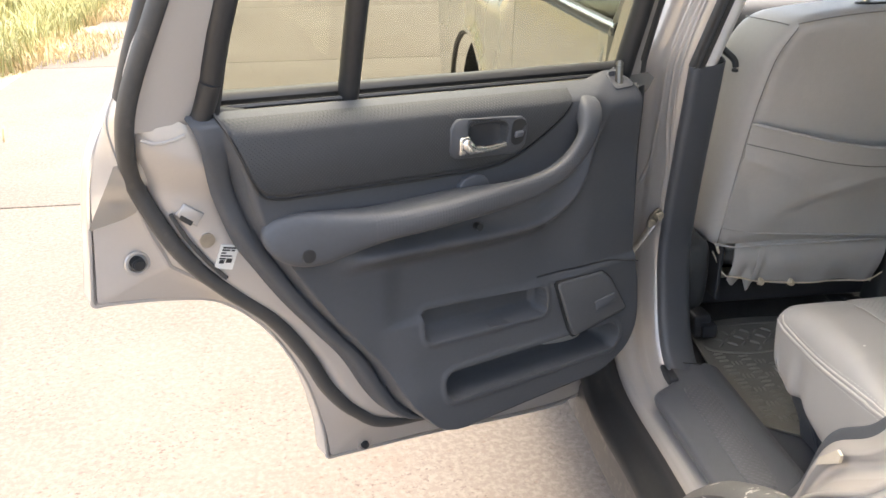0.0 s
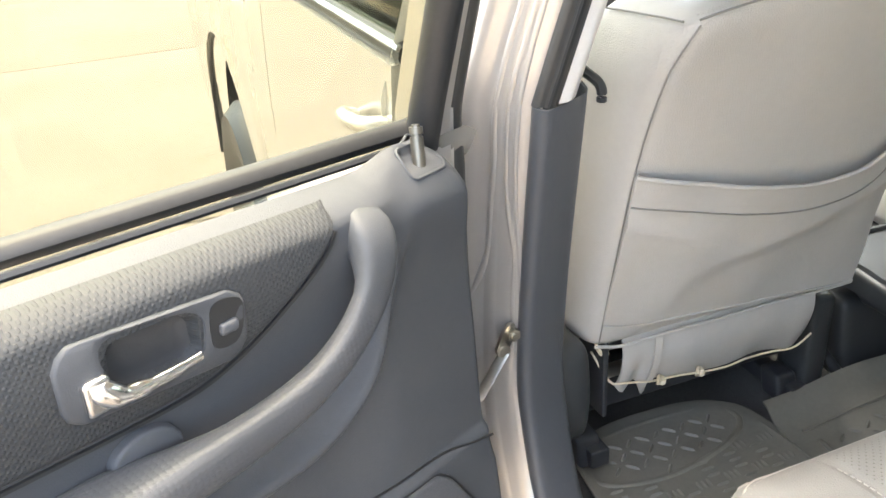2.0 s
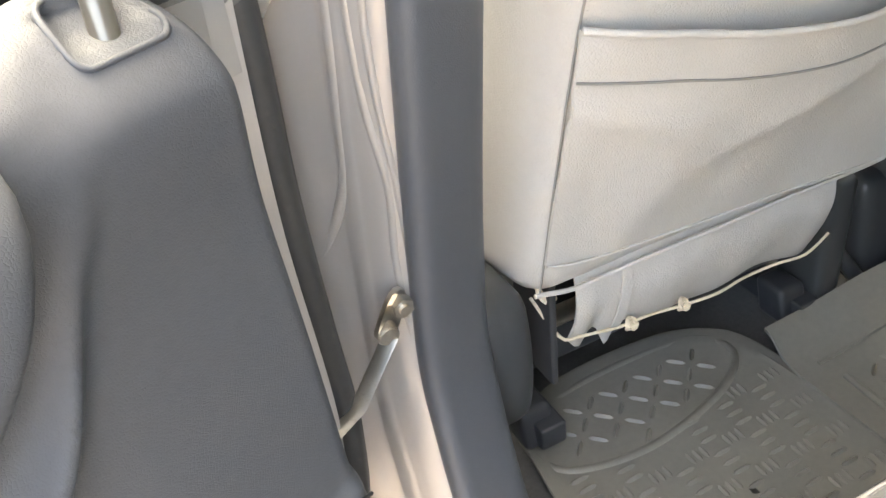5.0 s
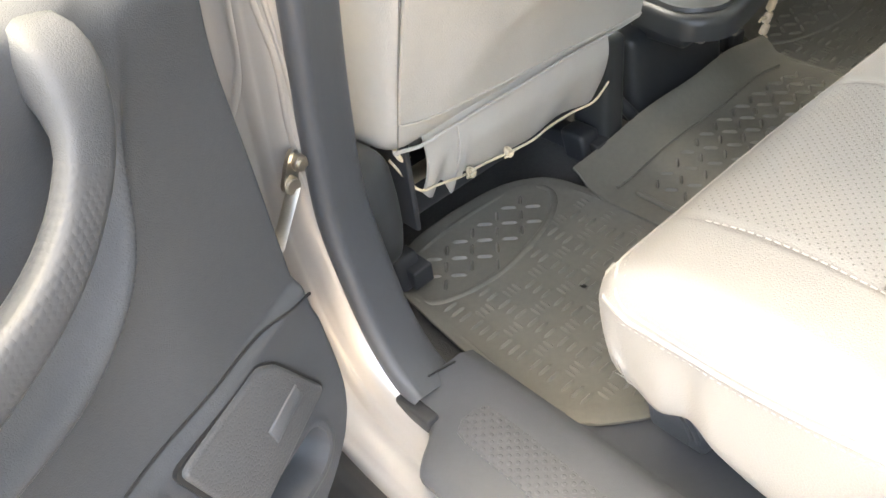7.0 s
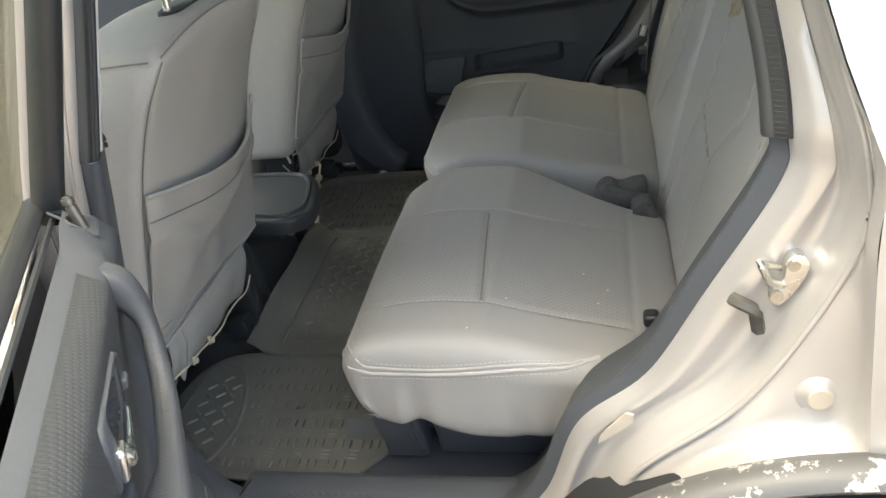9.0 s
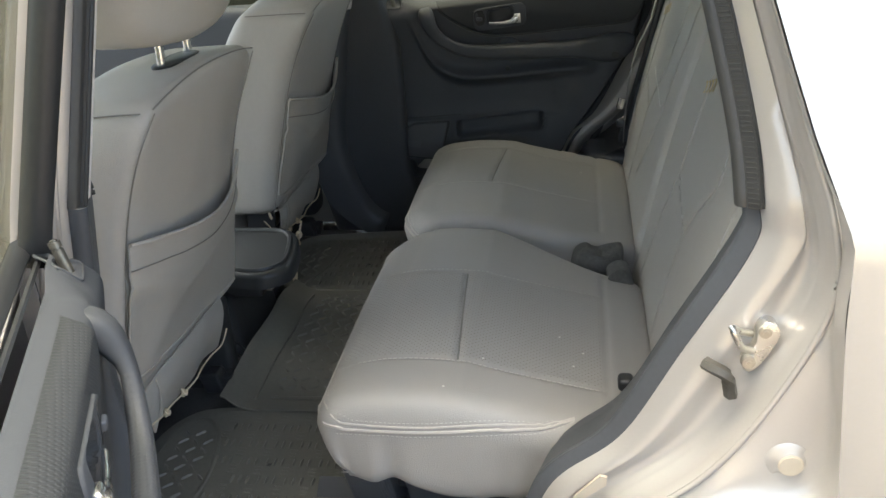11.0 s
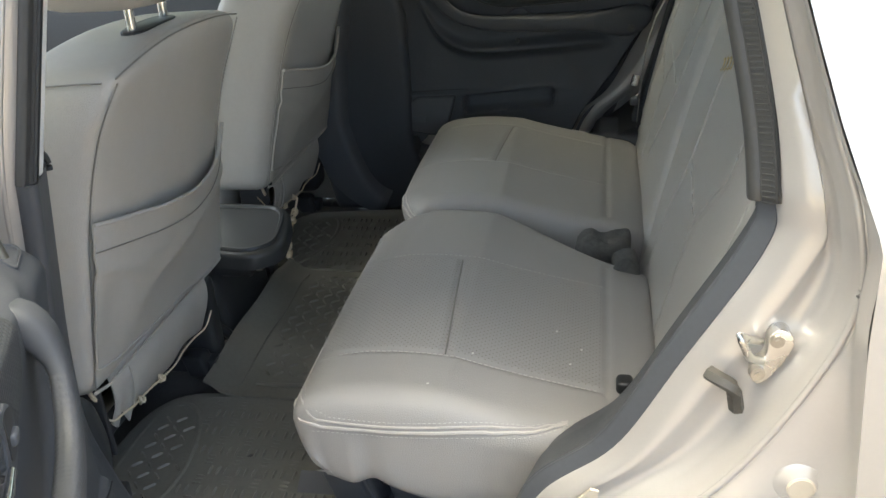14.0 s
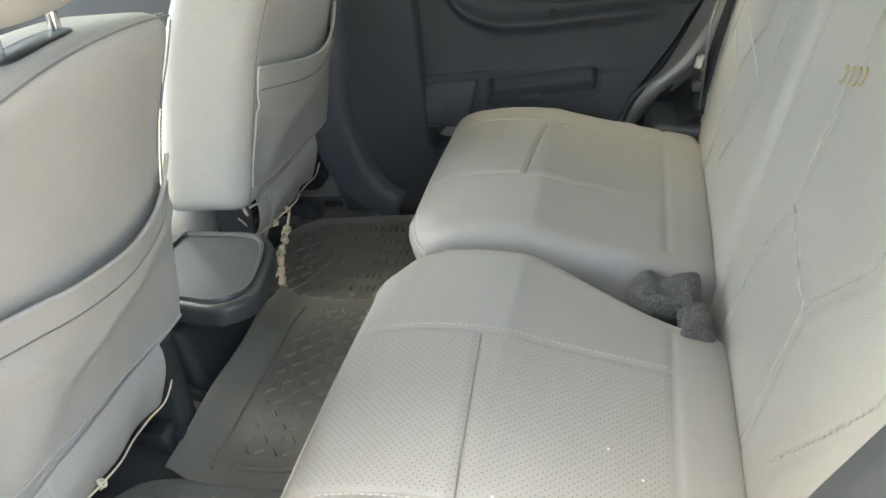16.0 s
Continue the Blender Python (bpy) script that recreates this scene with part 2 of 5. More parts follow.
def tube(path, r, n=8, closed=False, flat=1.0, up=(0, 0, 1), bm=None):
    """A tube along a path; r a number or one number for each point; flat squeezes it across 'up'."""
    bm = bm or bmesh.new()
    path = [Vector(p) for p in path]
    k = len(path)
    rings = []
    for i, p in enumerate(path):
        a, b = (path[(i - 1) % k], path[(i + 1) % k]) if closed else (path[max(i - 1, 0)], path[min(i + 1, k - 1)])
        t = (b - a).normalized()
        side = t.cross(Vector(up))
        if side.length < 1e-4:
            side = t.cross(Vector((1, 0, 0)))
        side.normalize()
        top = side.cross(t)
        rr = r[i] if hasattr(r, "__len__") else r
        rings.append([bm.verts.new(p + side * (rr * math.cos(6.2832 * j / n)) + top * (rr * flat * math.sin(6.2832 * j / n))) for j in range(n)])
    for i in range(k if closed else k - 1):
        for j in range(n):
            bm.faces.new((rings[i][j], rings[i][(j + 1) % n], rings[(i + 1) % k][(j + 1) % n], rings[(i + 1) % k][j]))
    if not closed:
        bm.faces.new(rings[0])
        bm.faces.new(rings[-1])
    return bm


def rbox(lo, hi, r, cells=(6, 6, 6), shape=None, bm=None):
    """A box with rounded edges and corners, its points moved by shape."""
    bm = bm or bmesh.new()
    lo, hi = np.array(lo, float), np.array(hi, float)
    mid, half = (lo + hi) / 2, (hi - lo) / 2
    r = min(r, half.min() * 0.999)
    ticks = []
    for k in range(3):
        n = max(cells[k], 1)
        inner = np.linspace(-(half[k] - r), half[k] - r, n + 1)
        rim = half[k] - r + r * np.array([0.42, 0.78, 1.0])
        ticks.append(np.r_[-rim[::-1], inner, rim])
    made = {}

    def vert(p):
        key = tuple(np.round(p, 7))
        if key not in made:
            c = np.clip(p, -(half - r), half - r)
            d = p - c
            ln = np.linalg.norm(d)
            q = mid + (c + d / ln * r if ln > 1e-9 else p)
            if shape:
                q = shape(*q)
            made[key] = bm.verts.new(q)
        return made[key]

    for k in range(3):
        a, b = (k + 1) % 3, (k + 2) % 3
        for s in (-1, 1):
            for i in range(len(ticks[a]) - 1):
                for j in range(len(ticks[b]) - 1):
                    f = []
                    for di, dj in ((0, 0), (1, 0), (1, 1), (0, 1)):
                        p = np.zeros(3)
                        p[k], p[a], p[b] = s * half[k], ticks[a][i + di], ticks[b][j + dj]
                        v = vert(p)
                        if v not in f:
                            f.append(v)
                    if len(f) > 2:
                        try:
                            bm.faces.new(f)
                        except ValueError:
                            pass
    return bm


def prism(outline, a, b, put, bevel=0.0, seg=2):
    """A flat piece: the outline (2D) between heights a and b; put maps (x, y, h) to a point."""
    bm = bmesh.new()
    lo = [bm.verts.new(put(x, y, a)) for x, y in outline]
    hi = [bm.verts.new(put(x, y, b)) for x, y in outline]
    n = len(lo)
    bm.faces.new(lo)
    top = bm.faces.new(hi)
    for i in range(n):
        bm.faces.new((lo[i], lo[(i + 1) % n], hi[(i + 1) % n], hi[i]))
    bmesh.ops.recalc_face_normals(bm, faces=bm.faces)
    if bevel:
        bmesh.ops.bevel(bm, geom=list(top.edges), offset=bevel, segments=seg, affect="EDGES", profile=0.5)
    return bm


def cyl(a, b, r, n=16, r2=None, bevel=0.0):
    a, b = Vector(a), Vector(b)
    bm = bmesh.new()
    d = b - a
    bmesh.ops.create_cone(bm, cap_ends=True, segments=n, radius1=r, radius2=r if r2 is None else r2, depth=d.length)
    if bevel:
        bmesh.ops.bevel(bm, geom=[e for e in bm.edges if len(e.link_faces) == 2 and any(len(f.verts) > 4 for f in e.link_faces)], offset=bevel, segments=2, affect="EDGES")
    bmesh.ops.transform(bm, matrix=Matrix.Translation((a + b) / 2) @ d.to_track_quat("Z", "Y").to_matrix().to_4x4(), verts=bm.verts)
    return bm


def merge(*bms):
    out = bms[0]
    for b in bms[1:]:
        me = bpy.data.meshes.new("tmp")
        b.to_mesh(me)
        b.free()
        out.from_mesh(me)
        bpy.data.meshes.remove(me)
    return out


def stitches(path, length=0.0045, gap=0.0025, r=0.0007, lift=(0, 0, 0)):
    """Short thread dashes along a path, as one mesh."""
    q = np.array(path, float)
    s = np.r_[0, np.cumsum(np.linalg.norm(np.diff(q, axis=0), axis=1))]
    bm = bmesh.new()
    at = 0.0
    while at + length < s[-1]:
        ends = [np.array([np.interp(v, s, q[:, k]) for k in range(3)]) + np.array(lift) for v in (at, at + length)]
        tube(ends, r, 4, bm=bm)
        at += length + gap
    return bm

MID = 0.785            # the car's middle line
FLIP = Matrix.Translation((2 * MID, 0, 0)) @ Matrix.Diagonal((-1, 1, 1, 1))


def flipped(bm, on):
    if on:
        bmesh.ops.transform(bm, matrix=FLIP, verts=bm.verts)
    return bm


# ---- ground ----
def concrete():
    m, nt, p = nodes_of("worn pale concrete")
    co = nt.nodes.new("ShaderNodeTexCoord").outputs["Object"]
    big = noise_of(nt, co, 0.9, 5.0, 0.6)
    mid = noise_of(nt, co, 14.0, 6.0, 0.7)
    fine = noise_of(nt, co, 160.0, 3.0)
    c = blend(nt, ramp(nt, big, 0.35, 0.65), (0.113, 0.0925, 0.074), (0.146, 0.1250, 0.105))
    flake = noise_of(nt, co, 60.0, 5.0, 0.65)
    c = blend(nt, calc(nt, "MULTIPLY", ramp(nt, flake, 0.44, 0.62), 0.55), c, (0.196, 0.172, 0.152))
    c = blend(nt, calc(nt, "MULTIPLY", ramp(nt, noise_of(nt, co, 5.0, 5.0, 0.65), 0.55, 0.75), 0.5), c, (0.130, 0.096, 0.069))
    v = node(nt, "ShaderNodeTexVoronoi", Scale=38.0)
    nt.links.new(co, v.inputs["Vector"])
    pit = calc(nt, "MULTIPLY", ramp(nt, v.outputs["Distance"], 0.28, 0.08), ramp(nt, mid, 0.42, 0.58))
    c = blend(nt, calc(nt, "MULTIPLY", pit, 0.8), c, (0.13, 0.095, 0.07))
    speck = calc(nt, "MULTIPLY", ramp(nt, noise_of(nt, co, 75.0, 4.0, 0.6), 0.57, 0.66), ramp(nt, noise_of(nt, co, 3.0, 3.0), 0.40, 0.62))
    c = blend(nt, calc(nt, "MULTIPLY", speck, 0.75), c, (0.062, 0.045, 0.033))
    nt.links.new(c, p.inputs["Base Color"])
    p.inputs["Roughness"].default_value = 0.85
    h = calc(nt, "SUBTRACT", calc(nt, "ADD", calc(nt, "MULTIPLY", fine, 0.5), mid), pit)
    bump(nt, p, h, 0.6, 0.004)
    return m


CONCRETE = concrete()
SOIL = surface("dry sandy soil", (0.40, 0.33, 0.23), 0.95, 0, 0.3, 0.7, 60, 0.8, 0.02, dirt=0.6, dirt_col=(0.42, 0.34, 0.20))
STRAW = surface("dry straw grass", (0.56, 0.44, 0.24), 0.8, 0, 0.3, 2.0, 100, 0.0)
GREEN = surface("green grass blades", (0.36, 0.35, 0.15), 0.7, 0, 0.35, 2.0, 100, 0.0)

bm = sheet([[(x, y, -0.03 + 0.05 * noise.noise(Vector((x * 0.2, y * 0.2, 0))) * (abs(x) > 5)) for x in np.r_[-600, -150, -40, np.linspace(-14, 20, 35), 60, 150, 600]]
            for y in np.r_[-600, -150, -40, np.linspace(-14, 20, 35), 60, 150, 600]])
tagged(part("ground", bm, SOIL, None), "sandy soil with dry grass beyond the concrete", "ground", kind="structure")

pavement = thing("pavement", "pale worn concrete slabs with straight joints", "pavement", kind="structure")


def grass(name, label, n, xr, yr, hmin, hmax, material, seed, thin=1.0):
    rnd = random.Random(seed)
    vs, fs = [], []
    for _ in range(n):
        x, y = rnd.uniform(*xr), rnd.uniform(*yr)
        if noise.noise(Vector((x * 0.9, y * 0.9, seed))) < -0.18 * thin:
            continue
        for _b in range(5):
            a, h = rnd.uniform(0, 6.283), rnd.uniform(hmin, hmax)
            lean, w = rnd.uniform(0.2, 1.1) * h, rnd.uniform(0.003, 0.007)
            px, py = x + rnd.uniform(-0.06, 0.06), y + rnd.uniform(-0.06, 0.06)
            dx, dy = math.cos(a), math.sin(a)
            k = len(vs)
            vs += [(px - dy * w, py + dx * w, -0.03), (px + dy * w, py - dx * w, -0.03),
                   (px + dx * lean * 0.35 + dy * w * 0.7, py + dy * lean * 0.35 - dx * w * 0.7, h * 0.6),
                   (px + dx * lean * 0.35 - dy * w * 0.7, py + dy * lean * 0.35 + dx * w * 0.7, h * 0.6), (px + dx * lean, py + dy * lean, h)]
            fs += [(k, k + 1, k + 2, k + 3), (k + 3, k + 2, k + 4)]
    me = bpy.data.meshes.new(name)
    me.from_pydata(vs, [], fs)
    me.materials.append(material)
    return tagged(new(name, me), label, "grass", kind="stuff")


grass("roadside_grass", "green and yellowing grass at the edge of the concrete", 9000, (-6.5, -2.95), (2.5, 15), 0.08, 0.34, GREEN, 3)
grass("straw", "dry straw lying along the concrete's edge", 9000, (-4.6, -2.4), (2.0, 14), 0.01, 0.12, STRAW, 5, 0.0)
grass("dry_grass", "field of dry yellow grass beyond the car", 9000, (5.5, 17), (-6, 7), 0.10, 0.45, STRAW, 7)

def side_x(z):
    """The outer skin's x ahead of the rear door."""
    return -.030 - .022 * math.sin((z - .4) * 3.6)


# ---- car body: the frame of the rear door's opening, from the seal outwards ----
SEAL_LINE = [(-.115, 1.50), (-.047, 1.06), (-.004, .78), (-.006, .64), (-.086, .487), (-.30, .468), (-.47, .475), (-.553, .56),
             (-.600, .68), (-.680, .755), (-.747, .877), (-.815, 1.006), (-.818, 1.06), (-.799, 1.18), (-.72, 1.50)]
JAMB_A = [(-.095, 1.50), (-.026, 1.06), (.014, .78), (.014, .62), (-.075, .470), (-.30, .452), (-.48, .46), (-.572, .545),
          (-.625, .672), (-.720, .758), (-.790, .870), (-.860, 1.00), (-.863, 1.055), (-.827, 1.19), (-.735, 1.50)]
JAMB_B = [(-.070, 1.50), (-.004, 1.06), (.036, .78), (.036, .60), (-.060, .455), (-.30, .440), (-.50, .45), (-.590, .53),
          (-.657, .662), (-.770, .766), (-.834, .868), (-.878, .975), (-.870, 1.065), (-.833, 1.174), (-.742, 1.50)]
JAMB_C = [(-.050, 1.50), (.020, 1.06), (.056, .78), (.056, .58), (-.050, .445), (-.30, .430), (-.51, .44), (-.603, .515),
          (-.672, .648), (-.783, .752), (-.850, .858), (-.893, .972), (-.885, 1.06), (-.850, 1.178), (-.757, 1.50)]
SKIN = [(-.020, 1.50), (.055, 1.06), (.085, .78), (.085, .55), (-.040, .405), (-.30, .400), (-.52, .40), (-.600, .47),
        (-.690, .640), (-.790, .724), (-.903, .757), (-.884, .98), (-.882, 1.067), (-.840, 1.173), (-.735, 1.50)]


def loop(line, x):
    """The line as points in step with the other lines, at the given x (a number, or one for each knot)."""
    xs = x if hasattr(x, "__len__") else [x] * len(line)
    return catmull([(a, y, z) for a, (y, z) in zip(xs, line)], 10)


def tilt(z):
    """How far the sides lean inwards above the belt."""
    return .27 * max(0.0, z - 1.06)


def toward(a, b, k, x):
    out = [p[1:] * (1 - k) + q[1:] * k for p, q in zip(a, b)]
    return [np.array((x + tilt(z), y, z)) for y, z in out]


L0, LA, LB, LC = loop(SEAL_LINE, .080), loop(JAMB_A, .060), loop(JAMB_B, .034), loop(JAMB_C, .012)
L5 = loop(SKIN, -.045)
car = thing("car", "champagne silver car with its rear door standing open", "car")


JAMB_TREE = []


def body_side(flip):
    # from the seal outwards: (lines, share and x ahead of the door, share and x behind it)
    steps = [(L0, LA, .05, .090, .05, .090), (L0, LA, .12, .078, .12, .078), (L0, LA, .25, .072, .25, .072), (L0, LA, .6, .062, .55, .063),
             (LA, LB, .0, .058, -.10, .0560), (LA, LB, .1, .055, .04, .0562), (LA, LB, .2, .052, .20, .0605), (LA, LB, .5, .049, .55, .0595), (LA, LB, .65, .0475, .84, .0550), (LA, LB, .8, .046, .97, .0465),
             (LB, LC, .0, .036, .06, .0430), (LB, LC, .15, .030, .28, .0390), (LB, LC, .35, .022, .45, .0260), (LB, LC, .5, .020, .60, .0145), (LB, LC, .7, .018, .75, .0095),
             (LC, L5, .0, .014, .0, .0085), (LC, L5, .12, .004, .12, .005), (LC, L5, .5, .001, .5, .001), (LC, L5, .8, -.003, .8, -.003),
             (LC, L5, .93, -.012, .93, -.012), (LC, L5, 1.0, -.034, 1.0, -.034), (LC, L5, 1.02, -.045, 1.02, -.045), (LC, L5, 1.1, -.050, 1.1, -.050)]
    rows = []
    for a, b, k0, x0, k1, x1 in steps:
        fore, aft = toward(a, b, k0, x0), toward(a, b, k1, x1)
        rows.append([p + (q - p) * smoothstep(62, 80, i) for i, (p, q) in enumerate(zip(fore, aft))])
    jamb = sheet(rows)
    if not flip:
        JAMB_TREE.append(BVHTree.FromBMesh(jamb))
    part("door_opening", flipped(jamb, flip), PAINT, car, "painted door jamb, slightly dusty", 60)
    part("pressed_ridge", flipped(tube(toward(LB, LC, .70, .0105)[80:], .0035, 8), flip), PAINT, car, "pressed ridge along the jamb")
    # outer skin behind the door, over the wheel arch
    ys = np.r_[np.linspace(-.70, -.90, 14), np.linspace(-.915, -2.25, 50)]

    def edge(y):
        arch = .285 + math.sqrt(max(.465 ** 2 - (y + .92) ** 2, 0.0)) if abs(y + .92) < .465 else 0
        return max(arch, .34)

    rows = []
    for k in np.linspace(0, 1, 26):
        row = []
        for y in ys[13:]:
            z0 = edge(y)
            z = z0 + (1.105 - z0) * k
            x = -.050 - .055 * math.exp(-((z - .74) / .20) ** 2) * smoothstep(-.9, -1.0, y) + tilt(z)
            lead = np.interp(z, [.75, .98, 1.067, 1.173, 1.5], [-.903, -.884, -.882, -.840, -.735])
            row.append((x, y + (lead + .90) * (1 - smoothstep(-.9, -1.3, y)), z))
        rows.append(row)
    post = []
    for z in np.linspace(1.10, 1.52, 8):
        lead = np.interp(z, [1.067, 1.173, 1.5], [-.882, -.840, -.735])
        post.append([(-.050 + tilt(z), y, z) for y in np.linspace(lead, -1.16 + (z - 1.1) * .2, 8)])
    part("quarter_pillar", flipped(thick(post, (.03, 0, 0)), flip), PAINT_OUT, car, "silver rear roof pillar", 60)
    part("quarter_panel", flipped(sheet(rows), flip), PAINT_OUT, car, "silver rear quarter panel", 60)
    # black arch moulding with worn silver edge
    arc = [(-.055 - .012 * math.sin(a), -.92 - .458 * math.cos(a), .285 + .458 * math.sin(a)) for a in np.linspace(-.15, math.pi + .15, 60)]
    path = [(x, -y - 1.84, z) for x, y, z in arc]
    part("arch_moulding", flipped(tube(path, .026, 8, flat=.6), flip), ARCH, car, "black wheel arch moulding with flaking silver paint")
    liner = [[(x, -.92 - .44 * math.cos(a), .285 + .44 * math.sin(a)) for a in np.linspace(-.2, math.pi + .2, 40)] for x in (-.05, .05, .20)]
    part("arch_liner", flipped(sheet(liner), flip), BLACK, car)
    # rocker
    part("rocker", flipped(rbox((-.055, -.56, .285), (.03, 1.25, .395), .018, (2, 8, 2)), flip), ROCKER, car, "black scuffed rocker moulding")
    part("floor_side", flipped(rbox((.05, -.60, .31), (.20, 1.25, .40), .01, (2, 6, 2)), flip), PLASTIC_DK, car)
    cover = [[p + np.array((-.004, 0, .005)) for p in toward(LC, L5, k, x)[36:63]] for k, x in ((.10, .006), (.5, .001), (.8, -.003), (.93, -.012), (1.0, -.034), (1.02, -.045), (1.1, -.052), (1.5, -.056))]
    part("sill_rubber", flipped(sheet(cover), flip), BLACK, car, "black rubber strip along the sill", 60)
    # upper side glass behind
    pane = [[(-.047 + tilt(z), y, z) for y in np.linspace(-1.16, -2.0, 6)] for z in (1.13, 1.3, 1.47)]
    part("quarter_window", flipped(thick(pane, (.005, 0, 0)), flip), GLASS_DK, car, "dark rear quarter glass").visible_shadow = False


def worn_black():
    m, nt, p = nodes_of("black moulding with flaking silver paint")
    co = nt.nodes.new("ShaderNodeTexCoord").outputs["Object"]
    n1 = noise_of(nt, co, 26.0, 6.0, 0.7)
    c = blend(nt, ramp(nt, n1, 0.56, 0.58), (0.075, 0.075, 0.072), (0.36, 0.34, 0.31))
    nt.links.new(c, p.inputs["Base Color"])
    p.inputs["Roughness"].default_value = 0.5
    bump(nt, p, n1, 0.4, 0.002)
    return m


ARCH = worn_black()
ROCKER = surface("scuffed black moulding", (0.05, 0.05, 0.05), 0.45, 0, 0.3, 12.0, 300, 0.3, 0.001, dirt=0.7, dirt_col=(0.25, 0.23, 0.20))
for flip in (False, True):
    body_side(flip)
part("pillar_inner", rbox((2 * MID - .125, -.17, .42), (2 * MID - .03, .12, 1.50), .02, (3, 6, 12), lambda x, y, z: (x - tilt(z) + .05 * smoothstep(1.04, 1.10, z), y - .05 * smoothstep(.62, .46, z) + .06 * smoothstep(1.0, 1.1, z), z)), PLASTIC, car, "dark inner pillar cover")

high = [toward(a, b, k, x)[0:10:3] for a, b, k, x in ((LA, LB, .5, .049), (L0, LA, .6, .064), (L0, LA, .95, .059))]
for n_line, (line, r) in enumerate((([(.048, -.010, 1.09), (.050, -.016, 1.051), (.051, -.009, .997), (.050, .002, .940), (.049, .012, .885), (.046, .024, .845), (.035, .033, .819), (.024, .040, .799)], .0036),
                ([(.066, -.037, 1.069), (.066, -.032, 1.026), (.067, -.024, .974), (.071, -.017, .911), (.078, -.010, .848), (.080, -.003, .791), (.081, .004, .715)], .0030),
                ([(.061, -.027, 1.078), (.059, -.023, 1.026), (.060, -.016, .965), (.065, -.013, .911), (.071, -.009, .860), (.070, -.003, .816), (.071, .001, .781), (.075, .005, .717)], .0030))):
    laid = []
    for p in even([tuple(q) for q in high[n_line]] + line[1:], 100):
        near = JAMB_TREE[0].find_nearest(Vector(p))[0]
        laid.append(np.array(near) + (.0014, .0014, 0))
    laid = even(laid[::8] + laid[-1:], 100)
    part("pressed_ridge", tube(laid, [r * 1.15 * min(1.0, .45 + min(i, 99 - i) / 10) for i in range(100)], 10), PAINT, car, "pressed ridge in the pillar")
# roof, front end and rear end, closing the cabin
rows = [[(x, y, 1.60 - .05 * ((x - MID) / .8) ** 2 * 1.6 - .03 * ((y + .6) / 1.6) ** 2) for x in np.linspace(.07, 2 * MID - .07, 14)] for y in np.linspace(-2.25, .75, 16)]
part("roof", thick(rows, (0, 0, .03)), PAINT_OUT, car, "silver roof")
rows = [[(x, y, z - .012) for x, y, z in r] for r in rows]
part("headlining", sheet(rows), LINING, car, "pale cloth headlining")
for flip in (False, True):
    part("roof_rail", flipped(rbox((.06, -2.2, 1.47), (.15, .8, 1.56), .02, (2, 10, 2)), flip), PAINT, car)
    wing = []
    for k in np.linspace(0, 1, 20):
        row = []
        for y in np.linspace(.787, 2.25, 70):
            z0 = max(.42 + math.sqrt(max(.46 ** 2 - (y - 1.46) ** 2, 0)), .36) if abs(y - 1.46) < .46 else .36
            z = z0 + (1.085 - z0) * k
            flare = .012 * math.exp(-((math.hypot(y - 1.46, z - .42) - .46) / .05) ** 2) * smoothstep(.80, .95, y)
            row.append((side_x(z) - flare + .10 * smoothstep(.98, 1.10, z) ** 2 * smoothstep(.79, 1.3, y), y, z))
        wing.append(row)
    part("front_wing", flipped(thick(wing, (.02, 0, 0)), flip), PAINT_OUT, car, "silver front wing with flared arch", 60)
    arc = [(-.052, 1.46 - .455 * math.cos(a), .42 + .455 * math.sin(a)) for a in np.linspace(-.1, math.pi, 50)]
    part("arch_moulding", flipped(tube(arc, .007, 8), flip), BLACK, car, "black front arch lip")
    tyre = [[(.018 + x, 1.46 + r * math.cos(a), .345 + r * math.sin(a)) for x, r in ((.06, .205), (.075, .31), (.05, .345), (-.05, .345), (-.085, .31), (-.075, .205), (-.05, .15), (-.05, .01))] for a in np.linspace(0, 6.2832, 49)[:-1]]
    part("front_wheel", flipped(sheet(tyre, closed_v=True), flip), BLACK, car, "black front tyre")
    liner = [[(x, 1.46 - .43 * math.cos(a), .42 + .43 * math.sin(a)) for a in np.linspace(-.3, math.pi + .2, 40)] for x in (-.015, .05, .20)]
    part("arch_liner", flipped(sheet(liner), flip), BLACK, car)
    rows = [[(-.005 + .07 * k, .78 + .75 * (1 - t), 1.05 + .50 * t) for k in (0, 1)] for t in np.linspace(0, 1, 6)]
    part("windscreen_pillar", flipped(thick(rows, (0, .04, .03)), flip), PAINT, car)
part("bonnet", rbox((.0, 1.5, .80), (2 * MID, 2.3, 1.02), .08, (6, 6, 3)), PAINT_OUT, car)
part("dashboard", rbox((.06, 1.02, .55), (2 * MID - .06, 1.55, 1.02), .08, (6, 4, 4)), PLASTIC_DK, car, "dark dashboard")
part("tail", rbox((-.02, -2.30, .40), (2 * MID + .02, -2.20, 1.12), .03, (4, 2, 4)), PAINT_OUT, car)
part("quarter_lining", rbox((2 * MID - .17, -1.05, .55), (2 * MID - .075, -.735, 1.14), .025, (3, 4, 8), lambda x, y, z: (x, y - .27 * (z - .655), z)), PLASTIC, car, "dark grey inner quarter lining")
part("seat_side_trim", rbox((1.362, -.86, .45), (1.52, -.61, .672), .02, (3, 5, 4), lambda x, y, z: (x, y - .20 * (z - .45), z)), PLASTIC, car, "dark plastic beside the far cushion")
part("cargo_floor", rbox((.05, -2.2, .62), (2 * MID - .05, -.98, .66), .01, (4, 4, 1)), CARPET, car)
